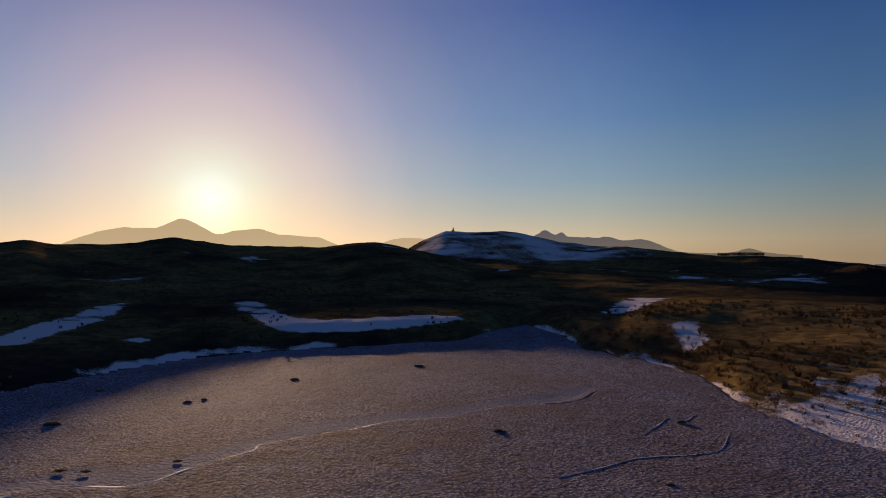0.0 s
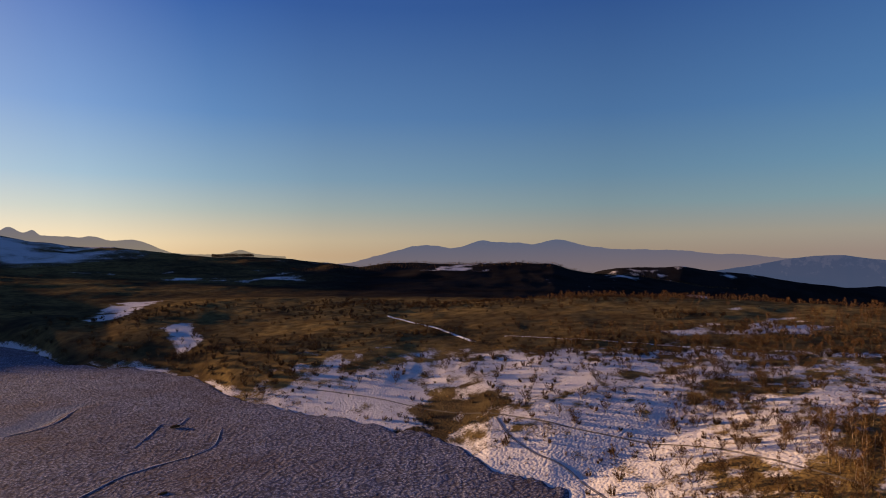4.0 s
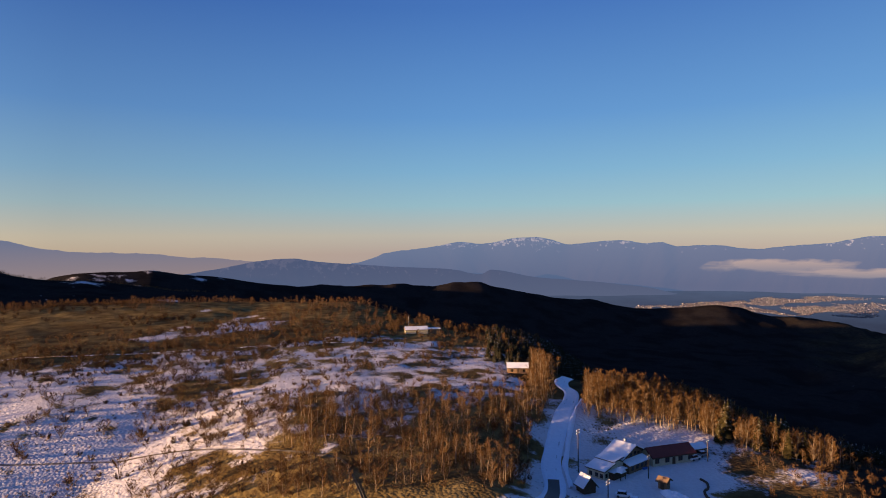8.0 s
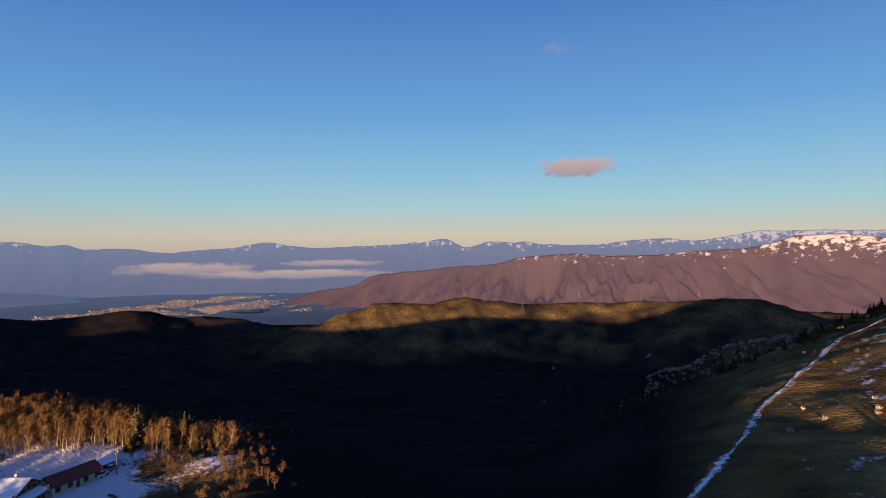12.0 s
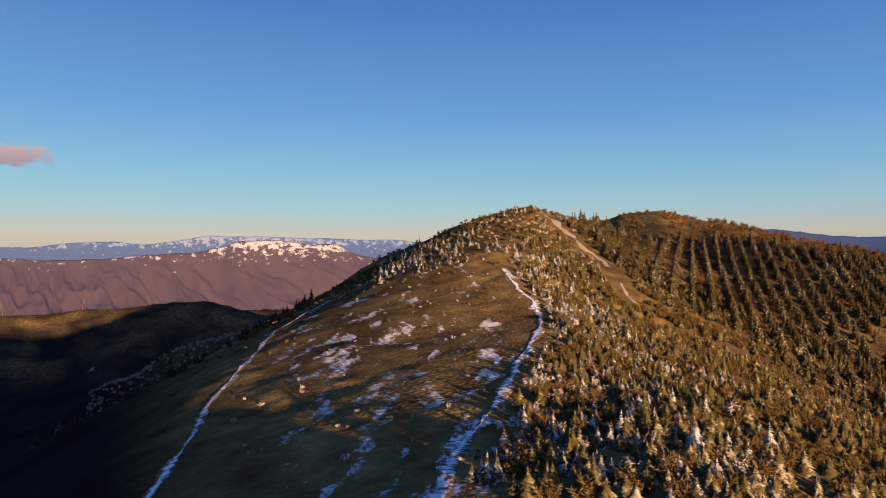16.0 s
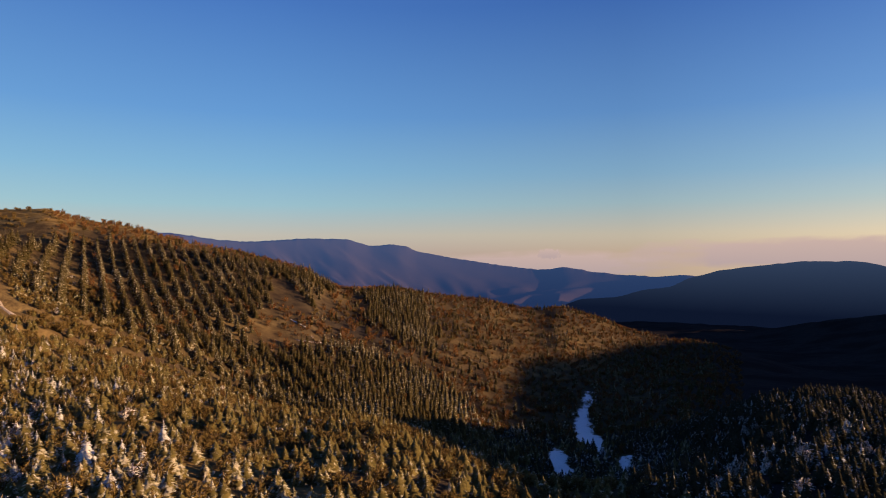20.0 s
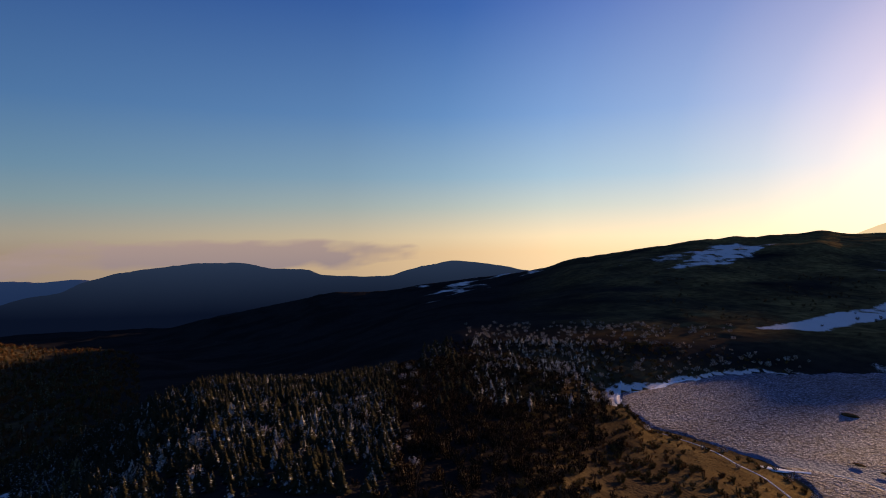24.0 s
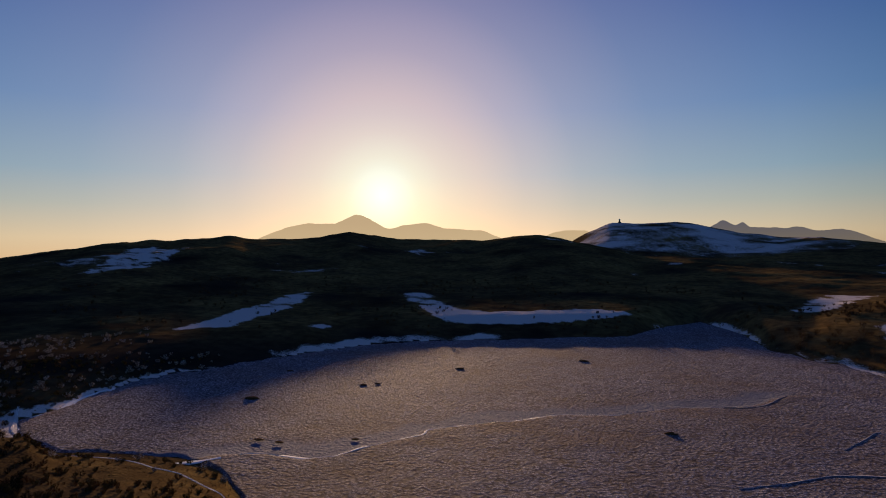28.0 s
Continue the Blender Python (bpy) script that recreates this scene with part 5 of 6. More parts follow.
def strip(name, points, width, lift, material, label, category, ragged=0.0, across=7, level=None, kind="structure", depth=0.5):
    """A band laid along a line on the ground, with sides that go into it."""
    line = spline(points, 2.0)
    d = np.gradient(line, axis=0)
    d /= np.linalg.norm(d, axis=1)[:, None]
    side = np.stack([d[:, 1], -d[:, 0]], 1)
    s = np.arange(len(line)) * 2.0
    cols = []
    for k, u in enumerate(np.linspace(-0.5, 0.5, across)):
        w = width * (1 + ragged * fbm(s + 50 * (u > 0), 0 * s, 9, 3, 17))
        p = line + side * (u * w)[:, None]
        z = (height(p[:, 0], p[:, 1]) if level is None else level(p[:, 0], p[:, 1])[0]) + lift
        if k in (0, across - 1):
            p = p + side * (0.15 * np.sign(u))
            z = z - depth
        cols.append(np.column_stack([p, z]))
    co = np.stack(cols, 1).reshape(-1, 3)
    ob = sheet(name, co, grid_quads(len(line), across, False)[:, ::-1], material, [("lane", np.tile(np.linspace(-1, 1, across), len(line)))])
    return tagged(ob, label, category, kind=kind)


def road_material(name, dark):
    """Packed snow with bare wet wheel tracks."""
    n = Net(name)
    lane = n.math("ABSOLUTE", n.attr("lane"))
    patchy = n.noise(0.25, 5, 0.65)
    wheel = n.math("SUBTRACT", 1.0, n.math("MULTIPLY", n.math("ABSOLUTE", n.math("SUBTRACT", lane, 0.42)), 6.0))
    bare = n.ramp(n.math("ADD", n.math("MULTIPLY", wheel, 0.13), n.math("ADD", patchy, dark)), (0.72, (0, 0, 0)), (0.86, (1, 1, 1)))
    snow = n.mix(n.noise(0.8, 4), (0.6, 0.62, 0.68), (0.8, 0.81, 0.86))
    col = n.mix(bare, snow, (0.035, 0.035, 0.04))
    n.bump(patchy, 0.5, 0.2)
    return n.done(col, 0.75, 0.3)


def plain_material(name, a, b, scale=1.5, rough=0.9, spec=0.2):
    n = Net(name)
    tone = n.noise(scale, 5, 0.6)
    n.bump(tone, 0.3, 0.1)
    return n.done(n.mix(tone, a, b), rough, spec)


SNOW = plain_material("settled_snow", (0.66, 0.67, 0.72), (0.82, 0.83, 0.87), 0.5)
ASPHALT = plain_material("wet_asphalt", (0.02, 0.02, 0.022), (0.05, 0.05, 0.052), 2.0, 0.6, 0.4)
BOARDS = plain_material("weathered_boards", (0.045, 0.035, 0.027), (0.11, 0.09, 0.072), 2.0)
DARK_WOOD = plain_material("dark_timber", (0.05, 0.032, 0.02), (0.11, 0.07, 0.042), 2.0)



def trodden_material():
    """Snow lying in a footpath, broken by earth and grass."""
    n = Net("trodden_snow")
    gaps = n.ramp(n.math("ADD", n.noise(0.7, 5, 0.7), n.math("MULTIPLY", n.math("ABSOLUTE", n.attr("lane")), 0.22)), (0.5, (1, 1, 1)), (0.62, (0, 0, 0)))
    col = n.mix(gaps, n.mix(n.noise(1.3, 4), (0.09, 0.055, 0.03), (0.2, 0.13, 0.065)), (0.74, 0.75, 0.8))
    n.bump(n.noise(2.0, 4), 0.6, 0.2)
    return n.done(col, 0.95, 0.0)


TRODDEN = trodden_material()
BARE_SCREE = plain_material("bare_scree", (0.11, 0.08, 0.05), (0.40, 0.34, 0.28), 0.5)
strip("road", ROAD, 6.0, 0.22, road_material("snowy_road", 0.02), "winding asphalt road under packed snow with bare wheel tracks", "road", 0.05, 11)
strip("road_bare_lane", [(128, -21), (140, -26), (150, -29), (160, -31)], 4.2, 0.27, ASPHALT, "wet black asphalt where the road is swept clear", "road", 0.15, 7)
off = [(x + 1.2, y - 4.3) for x, y in ROAD[1:6]]
strip("snow_bank", off, 1.6, 0.55, SNOW, "ploughed snow bank along the road's edge", "snow bank", 0.5, 5, depth=0.9)
strip("trail", TRAIL, 3.3, 0.12, TRODDEN, "snow-filled hiking trail along the ridge crest", "trail", 1.1, 7)
strip("slope_road", LEFT_ROAD, 2.2, 0.15, TRODDEN, "narrow snowy road along the foot of the ridge", "road", 0.9, 9)
strip("hill_road", [(313, 380), (305, 349), (296, 309), (280, 267), (274, 252)], 2.6, 0.15, road_material("hill_road", 0.26), "road over the heath with snow on its verges", "road", 0.2, 9)
strip("plateau_road", [(294, 245), (307, 200), (317, 136), (325, 62), (330, 30)], 2.0, 0.2, TRODDEN, "straight snow-covered track across the plateau", "track", 0.6, 5)
strip("scree_strip", SCREE[:5], 4.2, 0.3, BARE_SCREE, "pale bare scree strip on the peak's flank", "scree", 1.3, 7)
strip("scree_strip_low", [(-126, -257), *SCREE[5:]], 2.2, 0.3, BARE_SCREE, "short strip of pale scree low on the peak's flank", "snow", 0.7, 5)


# flat pale strips laid in place of a small whitish fence
for line in ([(-316, -281), (-315, -272), (-314, -264)], [(-291, -255), (-298, -249), (-309, -247)]):
    strip("clearing_fence_strip", line, 2.0, 0.2, TRODDEN, "thin pale strip standing in for a fence in a clearing of the plantation", "snow", 0.8, 5)


def boardwalk(name, line, label, surface):
    """Two rows of planks side by side on low bearers."""
    root = new(name)
    tagged(root, label, "boardwalk", kind="structure")
    for k in (-1, 1):
        pts = spline(line, 4.0)
        d = np.gradient(pts, axis=0)
        d /= np.linalg.norm(d, axis=1)[:, None]
        run = strip("plank_row", [tuple(p) for p in pts + np.stack([d[:, 1], -d[:, 0]], 1) * 0.26 * k], 0.22, 0.14, surface, "weathered grey plank row", "", 0.0, 4, kind="")
        for key in ("label", "category", "kind"):
            if key in run:
                del run[key]
        run.parent = root


boardwalk("boardwalk", PATH_A, "two-lane wooden boardwalk crossing the thin snow", BOARDS)
boardwalk("boardwalk", PATH_B, "wooden boardwalk branching towards the marsh", BOARDS)
boardwalk("boardwalk", MARSH_PATH, "pale boardwalk following the marsh's shore", SNOW)

DULL_SNOW = plain_material("frosted_channel", (0.26, 0.25, 0.31), (0.42, 0.40, 0.46), 0.5)
CHANNELS = [
    ([(-84, 207), (-77, 217), (-69, 224), (-69, 231), (-62, 238), (-43, 250), (-20, 266), (4, 271)], 1.5, SNOW),
    ([(-124, 188), (-116, 192), (-101, 191), (-91, 196), (-84, 207)], 1.8, SNOW),
    ([(4, 271), (30, 289), (61, 297), (81, 325)], 0.5, DULL_SNOW),
    ([(36, 196), (51, 204), (67, 214), (88, 218), (100, 224), (112, 243)], 0.5, DULL_SNOW),
    ([(78, 242), (90, 258), (98, 269), (102, 263), (110, 272)], 0.4, DULL_SNOW),
]
for line, wide, look_of in CHANNELS:
    strip("channel", line, wide, 0.13, look_of, "narrow snow-filled channel in the frosted marsh", "channel", 1.4, 5, level=marsh_top, depth=0.6)
strip("shore_snow", [(-228, 194), (-236, 203), (-239, 212), (-239, 222), (-245, 236), (-249, 250), (-250, 265), (-244, 279), (-235, 297), (-225, 314), (-222, 328), (-212, 355)], 3.4, 0.2, SNOW, "band of snow along the marsh's far shore", "snow", 0.7, 7)
strip("shore_snow", [(-139, 174), (-134, 178), (-128, 183)], 5.0, 0.05, SNOW, "patch of snow on the marsh's near shore", "snow", 0.9, 9, level=marsh_top, depth=0.25)


def hummock(x, y, wide, tall):
    bm = bmesh.new()
    bmesh.ops.create_icosphere(bm, subdivisions=3, radius=1)
    for v in bm.verts:
        v.co *= 1 + 0.3 * noise.noise(v.co * 2.3 + Vector((x, y, 0)))
        v.co = Vector((v.co.x * wide, v.co.y * wide * 0.6, max(v.co.z, -0.3) * tall))
    me = bpy.data.meshes.new("hummock")
    bm.to_mesh(me)
    bm.free()
    me.materials.append(DARK_TWIGS)
    ob = new("hummock", me)
    ob.location = (x, y, 0.1)
    tagged(ob, "dark shrubby hummock on the frosted marsh", "hummock", "hummocks on the marsh")


for x, y, w, h in ((22, 247, 2.6, 0.9), (-166, 262, 3.4, 0.9), (100, 260, 2.0, 0.7), (-16, 398, 3, 0.6), (-86, 356, 2.6, 0.6), (69, 189, 1.4, 0.4), (-118, 204, 1.8, 0.2),
                   (-182, 328, 2.4, 0.5), (-125, 302, 2.2, 0.4), (-119, 307, 1.6, 0.4), (-127, 205, 2.0, 0.22), (-92, 214, 1.6, 0.2)):
    hummock(x, y, w, h)


# ---- buildings ----
def part(name, bm, material, parent, label=""):
    me = bpy.data.meshes.new(name)
    bmesh.ops.recalc_face_normals(bm, faces=bm.faces)
    bm.to_mesh(me)
    bm.free()
    me.materials.append(material)
    ob = new(name, me)
    ob.parent = parent
    if label:
        ob["label"] = label
    return ob


def block(x0, x1, y0, y1, z0, z1, bevel=0.0):
    bm = bmesh.new()
    bmesh.ops.create_cube(bm, size=1)
    for v in bm.verts:
        v.co = Vector(((x0 + x1) / 2 + v.co.x * (x1 - x0), (y0 + y1) / 2 + v.co.y * (y1 - y0), (z0 + z1) / 2 + v.co.z * (z1 - z0)))
    if bevel:
        bmesh.ops.bevel(bm, geom=bm.edges[:], offset=bevel, segments=2, affect="EDGES")
    return bm


def prism(outline, x0, x1):
    """An outline in y and z drawn out along x."""
    bm = bmesh.new()
    a = [bm.verts.new((x0, y, z)) for y, z in outline]
    b = [bm.verts.new((x1, y, z)) for y, z in outline]
    bm.faces.new(a)
    bm.faces.new(b[::-1])
    for k in range(len(a)):
        bm.faces.new((a[k - 1], b[k - 1], b[k], a[k]))
    return bm


def slab(y0, z0, y1, z1, x0, x1, thick):
    """A sloping roof slab from one edge to the other."""
    return prism([(y0, z0), (y1, z1), (y1, z1 + thick), (y0, z0 + thick)], x0, x1)


CREAM = plain_material("cream_plaster", (0.42, 0.36, 0.24), (0.55, 0.48, 0.34), 0.8)
BROWN_WALL = plain_material("brown_boarding", (0.14, 0.085, 0.05), (0.24, 0.15, 0.085), 1.2)
RED_ROOF = plain_material("red_sheet_roof", (0.10, 0.02, 0.016), (0.2, 0.045, 0.03), 0.7, 0.6)
ROOF_SNOW = plain_material("roof_snow", (0.62, 0.62, 0.66), (0.82, 0.82, 0.85), 0.35)
GLASS = Net("window_glass").done((0.012, 0.014, 0.018), 0.08, 0.6)
METAL = plain_material("galvanised_metal", (0.2, 0.2, 0.2), (0.35, 0.35, 0.35), 3.0, 0.5, 0.5)
PAINT_WHITE = plain_material("white_paint", (0.6, 0.6, 0.62), (0.75, 0.75, 0.77), 1.0, 0.4, 0.4)
BLUE_SHEET = plain_material("blue_sheet", (0.03, 0.10, 0.32), (0.06, 0.16, 0.42), 1.0, 0.6)


def window(parent, x, y, z, wide, tall, face):
    """A framed pane on a wall; face: the axis that the wall looks along, with its sign."""
    ax, sg = face[1], 1 if face[0] == "+" else -1
    dx, dy = (0.05, wide / 2) if ax == "x" else (wide / 2, 0.05)
    frame_ob = part("window", block(x - dx - 0.03, x + dx + 0.03, y - dy - 0.03, y + dy + 0.03, z - 0.08, z + tall + 0.08), DARK_WOOD, parent)
    ox, oy = (sg * 0.06, 0) if ax == "x" else (0, sg * 0.06)
    for half in (-1, 1):
        mx, my = (0, half * wide / 4) if ax == "x" else (half * wide / 4, 0)
        qx, qy = (0.03, wide / 4 - 0.08) if ax == "x" else (wide / 4 - 0.08, 0.03)
        part("pane", block(x + ox + mx - qx, x + ox + mx + qx, y + oy + my - qy, y + oy + my + qy, z, z + tall), GLASS, frame_ob)


def lodge():
    """The lodge by the car park: a wide asymmetric gable, a lean-to, a stepped annex and a porch."""
    home = new("mountain_lodge")
    tagged(home, "timber lodge with wide snowy gable roof beside the car park", "house")
    x0, x1 = -4.4, 4.4
    part("wall", prism([(-8.2, -1), (4.6, -1), (4.6, 4.9), (0, 6.6), (-8.2, 3.9)], x0 + 0.3, x1 - 0.3), BROWN_WALL, home, "brown boarded wall with a tall gable")
    front = part("roof", slab(-9.2, 3.75, 0.05, 6.85, x0 - 0.5, x1 + 0.6, 0.22), DARK_WOOD, home)
    part("snow", slab(-9.1, 3.99, 0.0, 7.09, x0 - 0.4, x1 + 0.5, 0.3), ROOF_SNOW, front, "smooth snow on the sunlit slope")
    back = part("roof", slab(5.4, 4.75, -0.05, 6.85, x0 - 0.5, x1 + 0.6, 0.22), DARK_WOOD, home)
    part("snow", slab(5.3, 5.0, 0.02, 7.1, x0 - 0.4, x1 + 0.5, 0.26), ROOF_SNOW, back)
    lean = part("lean_to", prism([(-7.8, -1), (4.4, -1), (4.4, 2.5), (-7.8, 2.5)], x1 - 0.3, x1 + 2.4), BROWN_WALL, home, "low boarded lean-to along the gable")
    bm = bmesh.new()
    for y in (-8.2, 4.8):
        for x, z in ((x1 - 0.25, 3.5), (x1 + 3.0, 2.55), (x1 + 3.0, 2.85), (x1 - 0.25, 3.8)):
            bm.verts.new((x, y, z))
    bm.verts.ensure_lookup_table()
    v = bm.verts
    for q in ((0, 1, 2, 3), (4, 7, 6, 5), (0, 4, 5, 1), (1, 5, 6, 2), (2, 6, 7, 3), (3, 7, 4, 0)):
        bm.faces.new([v[i] for i in q])
    part("snow", bm, ROOF_SNOW, lean)
    for y in (-5.5, -2.5, 0.5, 3.0):
        window(home, x1 + 2.42, y, 0.9, 1.5, 1.2, "+x")
    for y, z in ((-2.6, 3.9), (0.0, 4.2), (2.4, 3.9)):
        window(home, x1 - 0.28, y, z, 1.3, 1.0, "+x")
    part("tarpaulin", block(x1 + 2.5, x1 + 3.4, 0.4, 2.6, -0.8, 0.5, 0.06), BLUE_SHEET, home, "blue tarpaulin over stacked goods")
    part("chimney", block(-1.4, -0.7, 1.2, 1.9, 5.6, 8.0), METAL, home)
    # annex with two roof levels and a porch
    part("annex_wall", prism([(-19.6, -1), (-8.2, -1), (-8.2, 3.6), (-13.0, 4.6), (-19.6, 2.9)], -2.6, 4.6), CREAM, home, "cream plastered annex wall")
    hi = part("annex_roof", slab(-14.4, 4.3, -8.0, 4.9, -3.2, 5.0, 0.2), DARK_WOOD, home)
    part("snow", slab(-14.3, 4.53, -8.1, 5.13, -3.1, 4.9, 0.24), ROOF_SNOW, hi)
    lo = part("annex_roof", slab(-20.4, 2.55, -13.8, 4.0, -3.2, 5.4, 0.2), DARK_WOOD, home)
    part("snow", slab(-20.3, 2.78, -13.8, 4.23, -3.1, 5.3, 0.24), ROOF_SNOW, lo)
    ter = part("annex_roof", prism([(-17.4, 1.9), (-9.2, 1.9), (-9.2, 2.2), (-17.4, 2.2)], 4.6, 7.2), DARK_WOOD, home)
    part("snow", prism([(-17.3, 2.22), (-9.3, 2.22), (-9.3, 2.5), (-17.3, 2.5)], 4.6, 7.1), ROOF_SNOW, ter)
    part("porch_wall", block(4.7, 6.8, -17.0, -9.6, -1, 1.85), DARK_WOOD, home)
    part("porch_roof", prism([(-15.8, 2.3), (-14.2, 3.6), (-12.6, 2.3)], 6.4, 9.0), ROOF_SNOW, home, "small snowy gable over the entrance")
    for y in (-15.6, -12.8):
        part("porch_post", block(8.4, 8.6, y - 0.1, y + 0.1, -1, 2.35), DARK_WOOD, home)
    for x in (-1.2, 1.4, 3.4):
        window(home, x, -19.62, 0.6, 1.2, 1.1, "-y")
    for y in (-18.4, -10.4):
        window(home, 4.62, y, 0.7, 1.1, 1.0, "+x")
    home.matrix_world = pose(*LODGE, rz=219) @ Matrix.Diagonal((0.74, 0.74, 0.86, 1))


def cabin(name, x, y, turn, wide, deep, eave, ridge, wall, roof, label, sink=1.0, roof_label="snow-covered roof"):
    """Small gabled building with door, windows and overhanging roof."""
    home = new(name)
    part("wall", prism([(-deep / 2, -sink), (deep / 2, -sink), (deep / 2, eave), (0, ridge), (-deep / 2, eave)], -wide / 2, wide / 2), wall, home)
    drop = (ridge - eave) / (deep / 2) * 0.6
    for s in (-1, 1):
        under = part("roof", prism([(s * (deep / 2 + 0.6), eave - drop + 0.05), (0, ridge + 0.05), (0, ridge + 0.22), (s * (deep / 2 + 0.6), eave - drop + 0.22)], -wide / 2 - 0.5, wide / 2 + 0.5), DARK_WOOD, home)
        part("snow", prism([(s * (deep / 2 + 0.5), eave - drop + 0.25), (0, ridge + 0.25), (0, ridge + 0.45), (s * (deep / 2 + 0.5), eave - drop + 0.42)], -wide / 2 - 0.4, wide / 2 + 0.4), roof, under, roof_label)
    part("door", block(-0.5, 0.5, -deep / 2 - 0.06, -deep / 2 + 0.05, -0.2, 1.9), DARK_WOOD, home)
    for k in (-1, 1):
        if 4 < wide < 12:
            window(home, k * wide * 0.3, -deep / 2 - 0.02, 0.8, 1.1, 1.0, "-y")
    home.matrix_world = pose(x, y, ground(x, y), rz=turn)
    tagged(home, label, "house")
    return home


LODGE = (171.0, -53.2, 11.0)
lodge()
wing = cabin("lodge_wing", 173.8, -66.0, -72, 14.0, 5.6, 2.5, 4.1, CREAM, RED_ROOF, "long cream wing with dark red sheet roof behind the lodge", roof_label="dark red sheet-metal roof")
for k in (-5.6, -2.2, 2.2, 5.6):
    window(wing, k, -2.84, 0.8, 1.3, 1.1, "-y")
cabin("storage_shed", 179.4, -76.5, -72, 4.2, 3.6, 2.0, 2.8, RED_ROOF, ROOF_SNOW, "small dark red shed with snowy roof behind the lodge")
cabin("roadside_hut", 152.4, -37.6, 200, 3.4, 3.4, 1.9, 3.8, DARK_WOOD, ROOF_SNOW, "steep-roofed dark hut at the car park entrance")
cabin("rest_house", 263, -36, 265, 8.5, 5.5, 2.4, 3.8, BROWN_WALL, ROOF_SNOW, "brown rest house with snowy roof above the road")
hut = cabin("plateau_lodge", 366, 10, 280, 13, 7, 2.3, 3.6, CREAM, ROOF_SNOW, "pale lodge with snowy roof at the edge of the larch wood")
part("mast", block(-4.1, -3.9, 2, 2.2, 3, 10), METAL, hut)
part("annex_wall", block(6.5, 14, -2.5, 2.5, -1, 2.4), BROWN_WALL, hut)
part("annex_roof", block(6.2, 14.4, -3, 3, 2.4, 2.8), ROOF_SNOW, hut)
cabin("ticket_kiosk", 153.6, -57.5, 225, 2.2, 2.0, 2.0, 2.5, BROWN_WALL, BROWN_WALL, "small square wooden kiosk on the snowy car park", roof_label="flat brown roof")


def pole(name, x, y, tall, arms, label):
    root = new(name)
    bm = bmesh.new()
    bmesh.ops.create_cone(bm, cap_ends=True, segments=8, radius1=0.17, radius2=0.11, depth=tall + 0.6, matrix=Matrix.Translation((0, 0, tall / 2 - 0.3)))
    part("shaft", bm, BOARDS, root)
    for k in range(arms):
        arm = part("crossarm", block(-0.9, 0.9, -0.06, 0.06, tall - 0.4 - 0.7 * k, tall - 0.25 - 0.7 * k), METAL, root)
        for x1 in (-0.8, 0.0, 0.8):
            part("insulator", block(x1 - 0.06, x1 + 0.06, -0.06, 0.06, tall - 0.25 - 0.7 * k, tall - 0.05 - 0.7 * k), PAINT_WHITE, arm)
    root.matrix_world = pose(x, y, ground(x, y), rz=140)
    tagged(root, label, "pole", "utility poles")


for x, y, h, n in ((165.5, -38.8, 11.5, 2), (160.5, -56.0, 6.0, 1), (147.2, -41.6, 4.6, 2), (172.5, -77, 6, 1)):
    pole("utility_pole", x, y, h, n, "slender utility pole with crossarm beside the car park" if h > 9 else "low weathered pole with crossarm at the car park")


def car(x, y, turn, paint, label):
    root = new("parked_car")
    body = part("body", block(-2.0, 2.0, -0.82, 0.82, 0.32, 0.95, 0.16), paint, root)
    bm = prism([(-0.74, 0.92), (0.74, 0.92), (0.62, 1.45), (-0.62, 1.45)], -1.5, 0.8)
    for v in bm.verts:
        if v.co.z > 1.2:
            v.co.x = v.co.x * 0.78 - 0.1
    cabin_ob = part("cabin", bm, GLASS, root, "dark glazed cabin")
    part("roof", block(-1.25, 0.5, -0.6, 0.6, 1.44, 1.54, 0.04), SNOW, cabin_ob, "snow on the roof")
    for px in (-1.25, 1.25):
        for py in (-0.78, 0.78):
            bm = bmesh.new()
            bmesh.ops.create_cone(bm, cap_ends=True, segments=14, radius1=0.32, radius2=0.32, depth=0.2, matrix=Matrix.Translation((px, py, 0.32)) @ Matrix.Rotation(radians(90), 4, "X"))
            part("wheel", bm, ASPHALT, root)
    for py in (-0.55, 0.55):
        part("headlight", block(1.95, 2.03, py - 0.15, py + 0.15, 0.62, 0.78), PAINT_WHITE, body)
    root.matrix_world = pose(x, y, ground(x, y) + 0.1, rz=turn)
    tagged(root, label, "car", "parked cars")


car(148.1, -45.6, 250, PAINT_WHITE, "small white car parked on the snowy lot")
car(144.4, -47.3, 255, METAL, "grey car parked on the snowy lot")
car(174.0, -73.8, 300, PAINT_WHITE, "snow-covered white car parked behind the lodge")
car(177.0, -77.6, 300, METAL, "snow-covered grey van parked behind the lodge")


def snow_pile():
    bm = bmesh.new()
    bmesh.ops.create_grid(bm, x_segments=30, y_segments=16, size=1)
    for v in bm.verts:
        q = 1 - min(1, v.co.x ** 2 + v.co.y ** 2)
        v.co = Vector((v.co.x * 6.5, v.co.y * 2.6, 1.1 * q ** 0.6 + (0.7 * noise.noise(v.co * 5) + 0.4 * noise.noise(v.co * 13)) * q - 0.3))
    me = bpy.data.meshes.new("snow_mound")
    bm.to_mesh(me)
    bm.free()
    me.materials.append(SNOW)
    ob = new("snow_mound", me)
    ob.matrix_world = pose(146.8, -58.6, ground(146.8, -58.6) + 0.05, rz=20)
    tagged(ob, "lumpy mound of ploughed snow on the car park", "snow mound")


